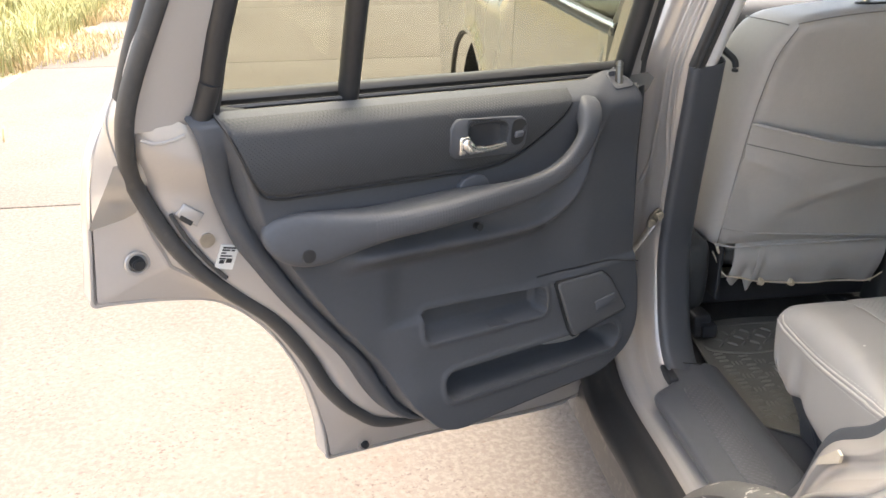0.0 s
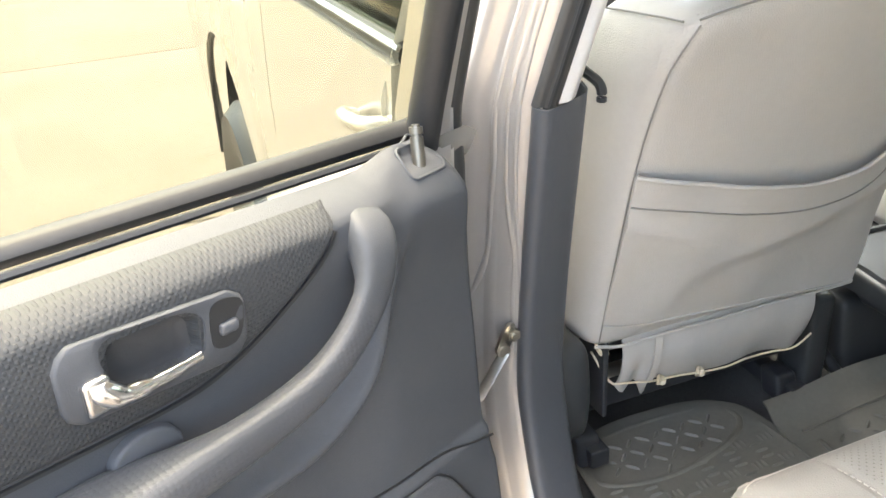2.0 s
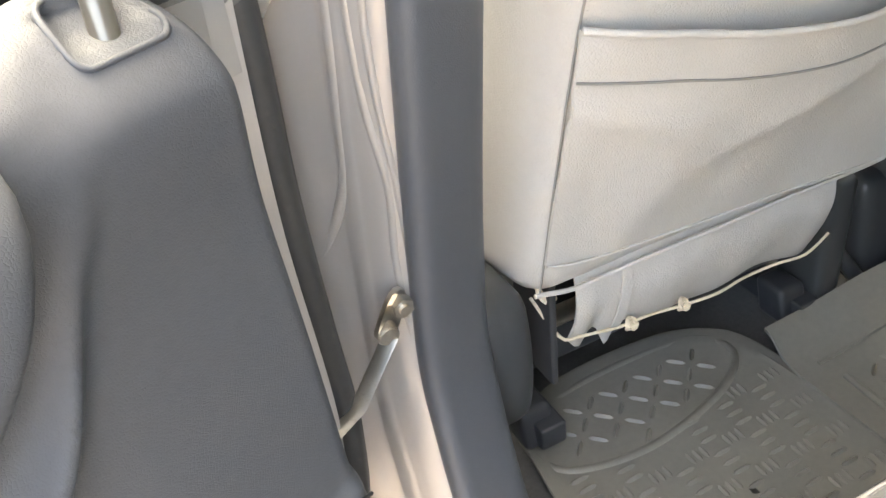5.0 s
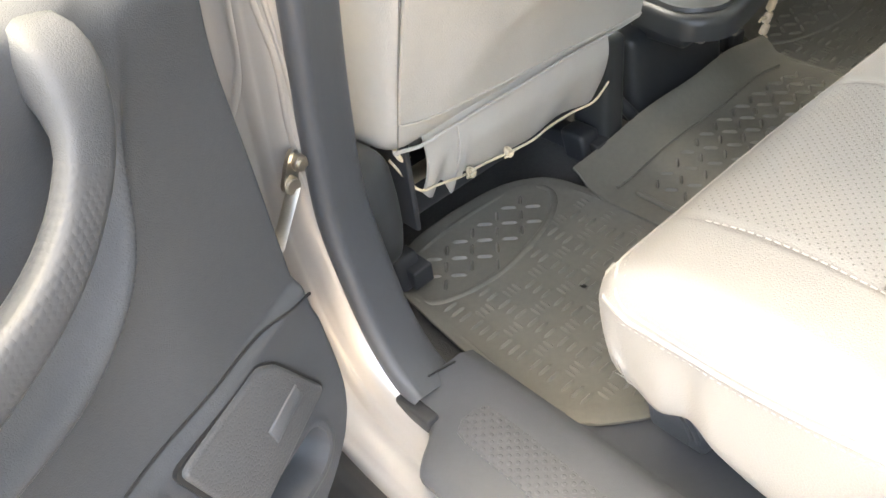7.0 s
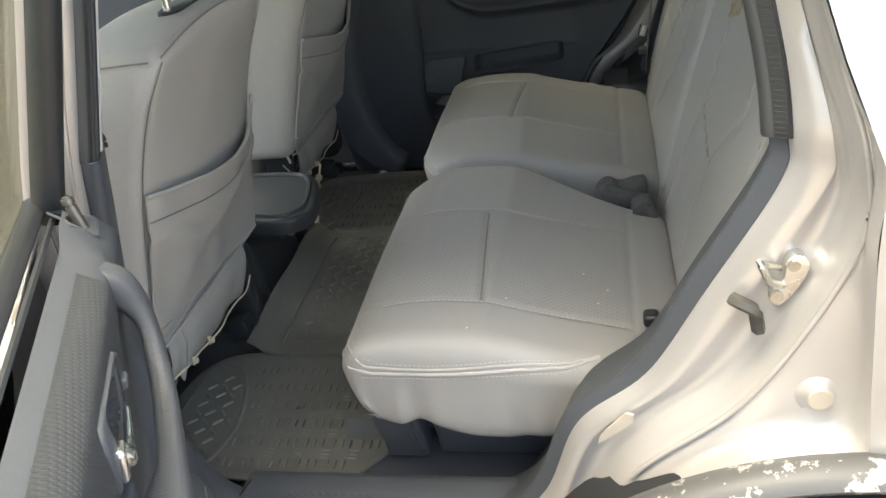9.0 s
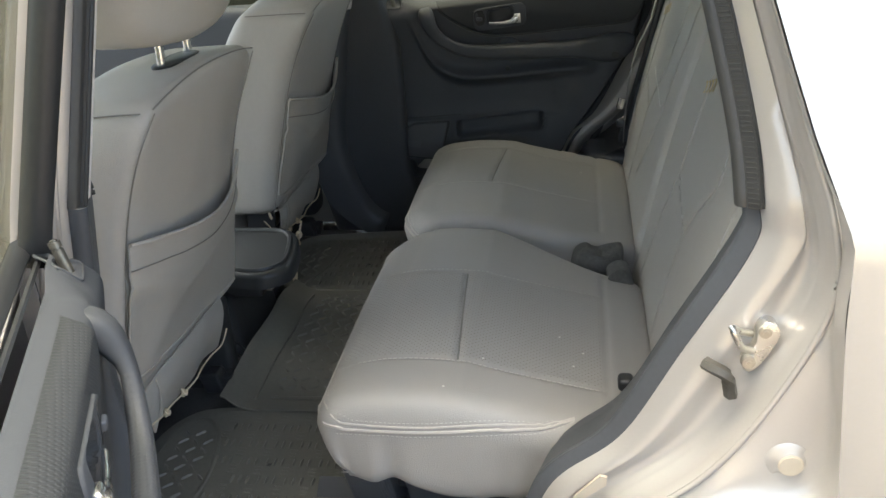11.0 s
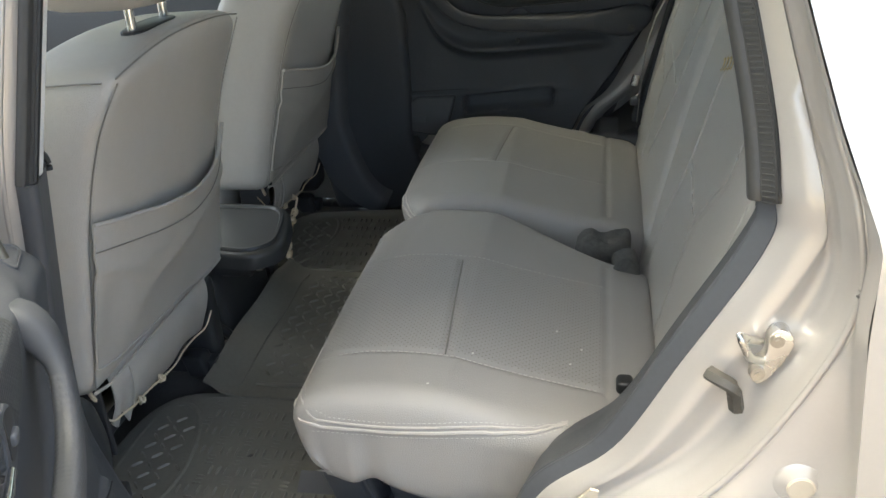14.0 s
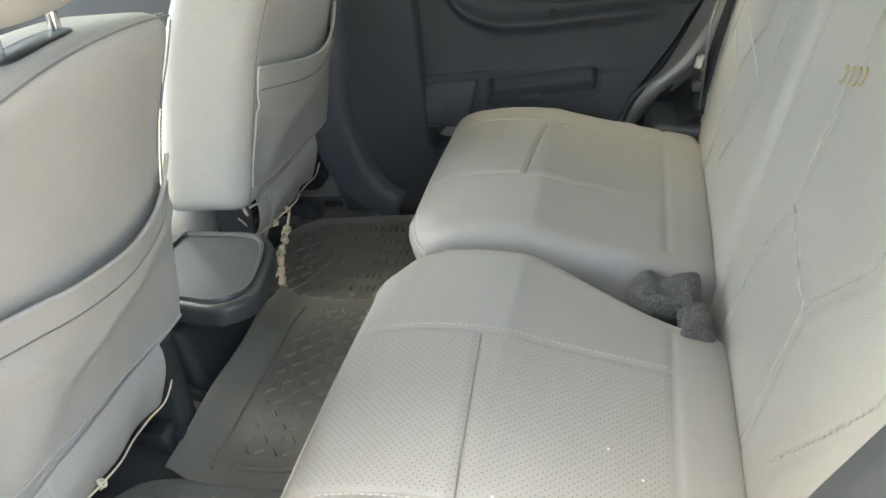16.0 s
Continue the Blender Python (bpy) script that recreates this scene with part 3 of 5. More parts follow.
for flip in (False, True):
    part("cargo_trim", flipped(rbox((.06, -2.2, .60), (.12, -.93, 1.12), .03, (2, 6, 4)), flip), PLASTIC, car)
    part("cargo_pillar", flipped(rbox((.02, -1.14, 1.08), (.07, -.90, 1.52), .02, (2, 4, 4), lambda x, y, z: (x + tilt(z), y + (z - 1.1) * .25, z)), flip), PLASTIC, car)


# ---- front doors (closed) ----
def front_door(flip):
    d = thing("front_door", "closed silver front door with black window frame", "car door", group="front doors")
    rows = [[(side_x(z) - .006 * smoothstep(.80, .78, z), y, z) for y in np.linspace(.035, .782, 12)] for z in np.linspace(.40, 1.10, 24)]
    part("skin", flipped(thick(rows, (.03, 0, 0)), flip), PAINT_OUT, d)
    part("belt_strip", flipped(tube([(-.024, y, 1.108) for y in np.linspace(.03, .80, 8)], .012, 8, flat=1.2), flip), BLACK, d, "black belt strip")
    part("bright_line", flipped(tube([(-.034, y, 1.118) for y in np.linspace(.03, .80, 8)], .004, 6), flip), CHROME, d, "bright strip")
    grip = even([(-.045, .170, 1.010), (-.068, .160, 1.020), (-.076, .115, 1.028), (-.068, .070, 1.032), (-.045, .060, 1.032)], 16)
    part("handle", flipped(tube(grip, .010, 8), flip), PAINT_OUT, d, "silver pull handle")
    part("inner_panel", flipped(rbox((-.01, .13, .45), (.085, 1.12, 1.07), .03, (2, 8, 6)), flip), PLASTIC, d, "dark grey door card")
    edge = [(.012, .060, 1.0), (.020, .045, 1.10), (.060, .020, 1.25), (.130, -.03, 1.50)]
    part("window_frame", flipped(tube(even(edge, 14), .017, 8, flat=1.5), flip), FRAME_TAN, d, "glossy brown-silver window frame")
    rib = [[(.030 + dx + tilt(z), y - dx * .3, z) for dx in (0, .016)] for y, z in [(.042 - .052 * t - .03 * t * t + .0006 * (i % 2), 1.062 + .44 * t) for i, t in enumerate(np.linspace(0, 1, 120))]]
    part("ribbed_seal", flipped(thick(rib, (.004, .012, 0)), flip), BLACK, d, "ribbed black rubber seal")
    pane = [[(-.012 + tilt(z), y, z) for y in (.06, .5, 1.0)] for z in (1.06, 1.5)]
    part("pane", flipped(thick(pane, (.004, 0, 0)), flip), GLASS, d, "tinted glass").visible_shadow = False
    return d


FRAME_TAN = surface("glossy bronze window frame", (0.17, 0.155, 0.13), 0.22, 0.3, 0.1, 6.0, 400, 0.05, 0.0003, coat=0.8)
for flip in (False, True):
    front_door(flip)


# ---- trim round the opening ----
def profile_sweep(loop_pts, i0, i1, profile, step=1, crisp=False):
    """A strip along part of the opening's line. profile: (x, outward) pairs; outward is away from the opening's middle."""
    pts = loop_pts[i0:i1 + 1:step]

    def fine(k):
        line = profile(k) if callable(profile) else profile
        return line if crisp else even(line, 26)

    rows = []
    for i, p in enumerate(pts):
        a, b = pts[max(i - 1, 0)], pts[min(i + 1, len(pts) - 1)]
        t = (b - a)[1:]
        t = t / np.linalg.norm(t)
        nrm = np.array((t[1], -t[0]))
        k = i / (len(pts) - 1)
        rows.append([(x + tilt(p[2]), p[1] + nrm[0] * o, p[2] + nrm[1] * o) for x, o in fine(k)])
    return rows


def quarter_trim():
    t = thing("quarter_trim", "slate grey plastic trim along the rear of the door opening", "pillar trim")
    # a flat face, a rounded crease, and an inner slope with one fine step
    cprof = [(.082, .0085), (.077, .0078), (.0755, .006), (.0795, -.0025), (.0840, -.0100), (.0852, -.0115), (.0870, -.0122), (.0890, -.0117), (.119, -.0035), (.147, .0042), (.1485, .0062), (.1505, .0070), (.178, .016), (.205, .030)]
    rows = profile_sweep(L0, 56, 120, lambda k: [(x, -o * (1 - .2 * smoothstep(.8, 1, k))) for x, o in cprof], crisp=True)
    part("cover", thick(rows, lambda p: np.array(p) + (.004, 0, 0)), PLASTIC, t, "", 32)
    edge = profile_sweep(L0, 56, 120, [(.0765, -.0095), (.0745, -.0105)], crisp=True)
    part("joint", tube([r[0] for r in edge], .0018, 6), BLACK, t, "dark gap between trim and jamb")


def opening_trim(flip):
    # outward is positive away from the opening; the walk along L0 goes down the B pillar, along the sill, up the C pillar
    t = thing("pillar_trim", "slate grey plastic trim on the lower door pillar", "pillar trim")
    def bprof(k):
        w = 1 - .35 * smoothstep(.75, 1, k)
        return [(.078, .004), (.077, -.006), (.080, -.013), (.087, -.0165), (.096, -.013), (.118, -.004), (.135 + .01 * w, .012), (.152, .045 * w), (.156, .10 * w)]
    rows = profile_sweep(L0, 10, 41, lambda k: [(x, -o) for x, o in bprof(k)])
    part("cover", flipped(thick(rows, lambda p: np.array(p) + (.004, .002, 0)), flip), PLASTIC_UP, t, "", 75)
    if not flip:
        quarter_trim()
    t = thing("weatherstrip", "black ribbed rubber weatherstrip on the rear pillar", "weatherstrip")
    # a flat ribbed face beside a smooth roll
    wprof = [(.076, .0090), (.071, .0080), (.0700, .0060), (.0780, -.0058), (.0795, -.0062), (.0795, -.0045), (.0805, -.0045)]
    wprof += [(.0905 - .0100 * math.cos(a), -.0085 - .0085 * math.sin(a)) for a in np.linspace(-.2, 3.3, 12)]
    rows = profile_sweep(L0, 119, 140, [(x, -o) for x, o in wprof], crisp=True)
    part("strip", flipped(thick(rows, lambda p: np.array(p) + (.003, 0, 0)), flip), SEAL, t, "", 40)
    ends = [even([r[k] for r in profile_sweep(L0, 119, 140, [(.0705, -.0045), (.0772, .0050)], crisp=True)], 90) for k in (0, 1)]
    bm = bmesh.new()
    for a, b in zip(*ends):
        tube([a, b], .0011, 5, bm=bm)
    tagged(part("ribs", flipped(bm, flip), SEAL, t, "fine ribs across the face"), kind="stuff")
    foot = [r[0] for r in profile_sweep(L0, 119, 140, [(.0715, -.0088), (.07, -.009)], crisp=True)]
    part("lip", flipped(tube(foot, .0020, 6), flip), BLACK, t, "black edge against the jamb")
    t = thing("front_weatherstrip", "black rubber weatherstrip on the door pillar", "weatherstrip")
    rows = profile_sweep(L0, 0, 10, lambda k: [(x, -o) for x, o in [(.080, .008), (.076, .0), (.079, -.007), (.086, -.008), (.088, -.012), (.098, -.012), (.104, -.002)]])
    part("strip", flipped(thick(rows, lambda p: np.array(p) + (.003, .003, 0)), flip), SEAL, t)
    line = [np.array((.090 + tilt(p[2]), p[1] - .013, p[2])) for p in L0[0:11]]
    part("lip", flipped(tube(line, .0030, 6), flip), BLACK, t, "black sealing lip")
    up = thing("upper_pillar_cover", "pale grey upper pillar cover", "pillar trim")
    rows = profile_sweep(L0, 0, 10, lambda k: [(x, -o) for x, o in [(.102, -.006), (.122, -.002), (.136, .02), (.140, .06)]])
    part("cover", flipped(thick(rows, lambda p: np.array(p) + (.003, .003, 0)), flip), LINING, up)


for flip in (False, True):
    opening_trim(flip)

# ---- rear doors ----
PANEL_FRONT = curve((.535, .20), (.55, .135), (.58, .085), (.63, .064), (.69, .060), (.74, .070), (.88, .078), (1.00, .088), (1.035, .093), (1.055, .103), (1.068, .122))
PANEL_REAR = curve((.535, .47), (.55, .530), (.575, .566), (.62, .597), (.69, .633), (.75, .676), (.807, .717), (.866, .753), (.925, .787), (.985, .812), (1.056, .832), (1.068, .836))
INSERT_LOW = curve((.250, 1.062), (.270, 1.032), (.321, .997), (.360, .978), (.405, .969), (.50, .972), (.60, .979), (.70, .986), (.745, .991), (.768, 1.006), (.785, 1.05), (.803, 1.104))


def belt0(u):
    return 1.060 + .042 * min(max((u - .10) / .70, 0), 1)


def belt(u):
    return belt0(u) + .012 * smoothstep(.21, .15, u)


def round_rect(u, z, cu, cz, hu, hz, r, slope=0.0):
    """Signed distance to a rounded bar, tilted by slope."""
    dz = z - cz - slope * (u - cu)
    qx, qz = abs(u - cu) - hu + r, abs(dz) - hz + r
    return math.hypot(max(qx, 0), max(qz, 0)) + min(max(qx, qz), 0) - r


def panel_w(u, z, cut=True):
    w = .072
    w += .012 * math.exp(-((z - 1.03) / .05) ** 2)                          # rounded shoulder
    front = smoothstep(.22, .16, u)
    w -= .024 * (1 - front) * smoothstep(belt(u) - .024, belt(u) + .004, z) + .024 * front * smoothstep(belt(u) - .050, belt(u) + .005, z)
    # the sweep under the armrest, and the bulge of the bin
    sweep = curve_sweep(u)
    w += .021 * math.exp(-((z - sweep) / .015) ** 2) * smoothstep(.68, .60, u) * smoothstep(.17, .25, u)
    w -= .010 * smoothstep(sweep - .005, sweep - .035, z) * smoothstep(.60, .55, u) * smoothstep(.70, .80, z) * smoothstep(.19, .28, u)
    bin_ = smoothstep(.757, .745, z - .01 * (u - .30)) * smoothstep(.61, .54, u)
    w += .008 * bin_
    w += .012 * smoothstep(.70, .60, z)
    d = round_rect(u, z, .138, 1.0625, .0195, .0088, .004)
    w += .0015 * math.exp(-((d - .0035) / .0025) ** 2) - .009 * smoothstep(.0010, -.0030, d)              # round the lock pin
    if cut:
        w -= .024 * smoothstep(.004, -.006, round_rect(u, z, .421, 1.020, .030, .018, .012, .05))      # behind the handle
    return w


curve_sweep = curve((.05, 1.10), (.15, 1.05), (.187, .995), (.228, .915), (.296, .870), (.387, .864), (.516, .873), (.635, .878), (.75, .86), (.9, .85))


def rim(u, z):
    """Distance to the panel's edge."""
    return min(u - PANEL_FRONT(z), PANEL_REAR(z) - u, belt(u) + .003 - z, (z - .535) * 1.2 + .004)


def rim_w(u, z):
    """How deep the panel's edge lies: against the shell at the rear."""
    return .030 - .026 * smoothstep(.40, .52, u) * smoothstep(1.08, .98, z)


def panel_top(u, z):
    """The panel's surface near its rounded edge."""
    k = min(max(rim(u, z), 0.0) / .016, 1.0)
    return rim_w(u, z) + (panel_w(u, z) - rim_w(u, z)) * math.sqrt(max(1 - (1 - k) ** 2, 0))


def rear_door(m, flip, label):
    door = thing("rear_door", label, "car door", m, "rear doors")
    f = Matrix.Diagonal((1, -1 if flip else 1, 1, 1))

    def add(name, bm, material, parent=door, text="", smooth=50):
        bmesh.ops.transform(bm, matrix=f, verts=bm.verts)
        return part(name, bm, material, parent, text, smooth)

    # painted shell: inner sheet, step and outer flange
    outer = [(.0, 1.10), (.0, .90), (-.01, .62), (.0, .40), (.08, .352), (.424, .400), (.590, .4270), (.6165, .4320), (.6200, .455), (.624, .505), (.648, .604), (.699, .706), (.766, .775), (.840, .801), (.915, .8150), (.9405, .8190), (.9395, .845), (.932, .90), (.920, .987), (.904, 1.061), (.862, 1.125)]
    inner = [(.028, 1.10), (.036, .90), (.030, .70), (.060, .58), (.18, .545), (.42, .535), (.512, .5345), (.528, .535), (.545, .541), (.600, .575), (.647, .635), (.680, .706), (.727, .782), (.787, .844), (.826, .890), (.835, .902), (.842, .914), (.864, .956), (.889, 1.021), (.900, 1.085), (.887, 1.125)]

    def low(u, z):
        return smoothstep(1.09, 1.00, z) * smoothstep(.15, .35, u)

    outer = [(u + .011 * low(u, z), z + .017 * low(u, z)) for u, z in outer]
    inner = [(u - .012 * low(u, z), z - .015 * low(u, z)) for u, z in inner]
    A, B = catmull(outer, 10), catmull(inner, 10)
    c = np.array((.45, .85))
    rows = []
    for k, w in ((0.0, -.112), (0.0, -.084), (.012, -.078), (.030, -.079), (.034, -.083), (.060, -.082), (.066, -.076), (.13, -.075), (.55, -.068), (.80, -.056), (.93, -.034), (1.0, -.016)):
        row = [p[:2] * (1 - k) + q[:2] * k for p, q in zip(A, B)]
        rows.append([(x, w + .020 * (k > .9) * (1 - low(x, z)), z) for x, z in row])
    for k, w in ((.02, .032), (.06, .040), (.30, .041), (.36, -.02), (1.0, -.03)):
        rows.append([((q[0] * (1 - k) + c[0] * k), w - (.032 * smoothstep(.14, .05, q[0]) + .036 * low(*q[:2])) * (k < .35), (q[1] * (1 - k) + c[1] * k)) for q in B])
    sh = add("shell", sheet(rows), PAINT, door, "champagne silver painted door shell", 50)
    for k, w, r in ((.012, -.0785, .0035), (.80, -.055, .004)):
        add("fold", tube([((1 - k) * p[0] + k * q[0], w, (1 - k) * p[1] + k * q[1]) for p, q in zip(A, B)][40:], r, 6, up=(0, 1, 0)), PAINT, sh)
    add("weld_seam", tube([(u, .0415, z) for u, z in even([(.888, 1.082), (.872, 1.075), (.850, 1.076), (.836, 1.080)], 14)], .0022, 6, up=(0, 1, 0)), PAINT, sh)
    add("sealer", tube([(u - .012, .0045, z - .013) for u, z in even([(.868, .985), (.850, .945), (.825, .905), (.806, .88)], 20)], .003, 6, up=(0, 1, 0)), SEAL, sh, "cracked brown sealer")
    rows = [[(x, w, z) for x, z in [p[:2] for p in A]] for w in (-.114, -.084)]
    ring_ = [p[:2] for p in A if p[1] < 1.05] + [np.array((u, 1.05)) for u in np.linspace(.89, .02, 12)]
    skin = [[((1 - k) * p[0] + k * .45, -.114 - .012 * math.sin(k * 1.57), (1 - k) * p[1] + k * .80) for p in ring_] for k in (0, .05, .1, .15, .2, .3, .45, .6, .8, .99)]
    skin = [[(x, w + .125 * smoothstep(.88, 1.05, z), z) for x, w, z in r] for r in skin]
    add("skin", sheet(skin, closed_u=True), PAINT_OUT, door, "silver outer skin", 60)
    # upper frame, leaning inwards
    def up(w, z):
        return w + .30 * max(0.0, z - 1.06)

    def bar(line, w, r, k=12, flat=1.0):
        return tube([(u, up(w, z), z) for u, z in even(line, k)], r, 10, flat=flat, up=(0, 1, 0))

    rows = [[(u - d, up(.03, z) - .004 * (d > .07), z) for d in (0, .02, .05, .085)] for u, z in even([(.900, 1.09), (.884, 1.17), (.855, 1.24), (.765, 1.50)], 14)]
    add("rear_post", thick(rows, (0, -.05, 0)), PAINT, door, "painted rear window post")
    rows = [[(u + d, up(.006, z), z) for d in (0, .012, .026)] for u, z in even([(.038, .99), (.039, 1.06), (.041, 1.14), (.040, 1.30), (.035, 1.50)], 14)]
    add("front_post", thick(rows, (0, -.05, 0)), PAINT, door, "painted front window post")
    rows = [[(u, up(.035, 1.5) + d, 1.50) for d in (0, -.06)] for u in np.linspace(.035, .77, 10)]
    add("top_rail", thick(rows, (0, 0, .05)), PAINT, door)
    add("front_channel", bar([(.098, 1.055), (.097, 1.14), (.095, 1.30), (.090, 1.50)], .024, .0165), BLACK, door, "black glass run channel")
    add("channel_lip", bar([(.080, 1.055), (.079, 1.14), (.077, 1.30), (.072, 1.50)], .020, .007), FRAME_TAN, door, "bronze channel edge")
    add("rear_channel", bar([(.808, 1.085), (.803, 1.12), (.797, 1.17), (.784, 1.235), (.72, 1.50)], .024, .0155), BLACK, door, "black glass run channel")
    add("window_divider", bar([(.609, 1.075), (.609, 1.22), (.606, 1.50)], .016, .0145), BLACK, door, "black divider bar")
    add("belt_seal", tube([(u, .012, belt0(u) + .009) for u in np.linspace(.085, .81, 30)], .0125, 8, flat=.8), BLACK, door, "black rubber belt seal")
    add("belt_lip", tube([(u, .030, belt0(u) + .001) for u in np.linspace(.095, .81, 30)], .0035, 6), PLASTIC_DK, door)
    corner = merge(bar([(.799, 1.17), (.806, 1.125), (.803, 1.103), (.788, 1.094), (.76, 1.088)], .022, .0125, 20),
                   bar([(.803, 1.14), (.812, 1.105), (.818, 1.092), (.823, 1.088)], .030, .0135, 12))
    add("corner_cap", corner, BLACK, door, "black plastic window corner")
    pane = [[(u - (z - 1.09) * .1 * (u / .8), up(-.002, z), z) for u in np.linspace(.09, .80, 8)] for z in np.linspace(1.05, 1.50, 8)]
    ob = add("pane", thick(pane, (0, -.004, 0)), GLASS, door, "tinted window glass")
    ob.visible_shadow = False
    # seal round the shell
    seal = [(.765, 1.50), (.810, 1.372), (.852, 1.250), (.884, 1.165), (.898, 1.115), (.900, 1.072), (.889, 1.021), (.864, .956), (.835, .902), (.787, .844), (.727, .782), (.680, .706), (.647, .635), (.600, .575), (.528, .530), (.30, .51), (.12, .53), (.035, .58), (.014, .68), (.018, .79), (.022, .90), (.020, 1.01), (.025, 1.12), (.026, 1.30), (.02, 1.50)]
    add("door_seal", tube([(u, up(.028 - .036 * smoothstep(.4, .05, u) - .038 * low(u, z) * smoothstep(.30, .50, u), z), z) for u, z in even([(u + .003 * smoothstep(.3, .6, u), z - .002 * low(u, z)) for u, z in seal], 150)], .0115, 8, flat=1.0, up=(0, 1, 0)), SEAL, door, "grey rubber door seal")
    add("outer_seal", bar([(.77, 1.50), (.855, 1.234), (.872, 1.18), (.888, 1.12)], -.03, .012, 14, 1.3), BLACK, door, "black outer pillar strip")

    # moulded panel
    zs = np.r_[np.linspace(.535, .56, 8), np.linspace(.5645, 1.060, 165), np.linspace(1.064, 1.068, 3)]
    ss = np.r_[np.linspace(0, .03, 7), np.linspace(.036, .964, 215), np.linspace(.97, 1, 7)]
    slots = [(.407, .7285, .118, .0240, .012, .08, .036), (.311, .6185, .184, .0245, .020, .05, .060)]
    rows = []
    for z in zs:
        a, b = PANEL_FRONT(z), PANEL_REAR(z)
        row = []
        for s in ss:
            u = a + (b - a) * s
            zz = z + (belt(u) - 1.068) * smoothstep(.9, 1.068, z)
            # the mesh follows the slope of the two pockets
            zz += .08 * min(max(u - .407, -.135), .135) * smoothstep(.672, .700, z) * smoothstep(.790, .762, z) * smoothstep(.60, .535, u) * smoothstep(.08, .20, u)
            zz += .05 * min(max(u - .311, -.20), .20) * smoothstep(.555, .590, z) * smoothstep(.672, .650, z) * smoothstep(.56, .50, u) * smoothstep(.07, .125, u)
            # settle the mesh on the pockets' outlines
            for cu, cz, hu, hz, r, sl, deep in slots:
                d = round_rect(u, zz, cu, cz, hu, hz, r, sl)
                if abs(d) < .0032:
                    gu = (round_rect(u + 1e-4, zz, cu, cz, hu, hz, r, sl) - d) / 1e-4
                    gz = (round_rect(u, zz + 1e-4, cu, cz, hu, hz, r, sl) - d) / 1e-4
                    move = (.0010 if d > 0 else -.0010) - d
                    u, zz = u + gu * move, zz + gz * move
            w = panel_w(u, zz)
            for cu, cz, hu, hz, r, sl, deep in slots:
                d = round_rect(u, zz, cu, cz, hu, hz, r, sl)
                w -= deep * (.75 * smoothstep(.0010, -.0010, d) + .25 * smoothstep(0, -.012, d))
                w += .0025 * math.exp(-((d - .005) / .004) ** 2)
            e = max(rim(u, zz), 0.0)
            k = min(e / .016, 1.0)
            base = rim_w(u, zz)
            # the border band lies lower than the panel's field
            field = smoothstep(.030, .040, PANEL_REAR(z) - u)
            w = min(w, base + .034 + (w - base - .034) * field) if u > .45 else w
            w = base + (w - base) * math.sqrt(max(1 - (1 - k) ** 2, 0))
            # rear border band
            w -= .007 * math.exp(-((PANEL_REAR(z) - u - .031) / .0036) ** 2) * smoothstep(1.08, 1.0, zz)
            row.append((u, w, zz))
        rows.append(row)
    add("trim_panel", sheet(rows), PLASTIC, door, "dark grey moulded door trim", 60)
    # dimpled insert
    rows = []
    for t in np.r_[0, .015, .03, np.linspace(.06, .94, 26), .97, .985, 1]:
        row = []
        for u in np.r_[.2515, .254, np.linspace(.258, .795, 92), .799, .8025]:
            hi = belt(u) - .006
            lo = min(INSERT_LOW(u), hi - .004)
            z = lo + (hi - lo) * t
            e = min((z - lo), (u - .2515) * .8, (.8025 - u) * .8, (hi - z) * 1.5 + .003)
            row.append((u, panel_w(u, z) - .002 + .0062 * smoothstep(0, .008, e), z))
        rows.append(row)
    add("insert", sheet(rows), INSERT, door, "dimpled dark grey vinyl insert", 60)
    groove = [(u, panel_w(u, INSERT_LOW(u)) + .0005, INSERT_LOW(u) - .0005) for u in np.linspace(.259, .803, 90)]
    add("insert_gap", tube(groove, .0022, 5), BLACK, door)
    # armrest: pull handle that runs down into a long rest and a cup at the rear
    st = [(.2235, 1.052, .0006, .069), (.224, 1.049, .014, .084), (.2255, 1.038, .020, .098), (.230, 1.020, .0205, .107), (.243, .995, .0170, .112), (.270, .967, .0150, .115), (.307, .947, .0150, .117), (.36, .936, .0170, .118), (.457, .932, .0200, .122),
          (.53, .932, .0200, .127), (.60, .932, .0215, .121), (.65, .930, .029, .111), (.69, .928, .036, .102), (.722, .932, .036, .094), (.746, .945, .026, .086), (.756, .956, .012, .078), (.7575, .958, .0005, .071)]
    st = even([(a, b, c_, d) for a, b, c_, d in st], 60)
    rows = []
    for i, (u, z, h, w) in enumerate(st):
        p0, p1 = st[max(i - 1, 0)], st[min(i + 1, 59)]
        t = np.array((p1[0] - p0[0], p1[1] - p0[1]))
        t /= np.linalg.norm(t)
        nn = np.array((-t[1], t[0]))
        base = .066 + .030 * smoothstep(4, 9, i) * smoothstep(32, 22, i)
        ring = []
        for j in range(20):
            a = 6.2832 * j / 20
            ca, sa = math.cos(a), math.sin(a)
            off = h * math.copysign(abs(ca) ** .62, ca)
            ww = (base + w) / 2 + (w - base) / 2 * math.copysign(abs(sa) ** .65, sa)
            ring.append((u + nn[0] * off, ww, z + nn[1] * off))
        rows.append(ring)
    arm = sheet(rows[9:45], closed_u=True)
    ar = add("armrest", arm, ARM_DOT, door, "pebbled grey armrest", 60)
    add("armrest_end", sheet(rows[:10], closed_u=True), PLASTIC, door, "smooth pull handle end", 60)
    add("armrest_cup", sheet(rows[44:], closed_u=True), PLASTIC, door, "smooth armrest end", 60)
    add("screw_recess", cyl((.714, .085, .912), (.714, .0985, .912), .0085, 20, .0090), BLACK, door, "dark screw recess")
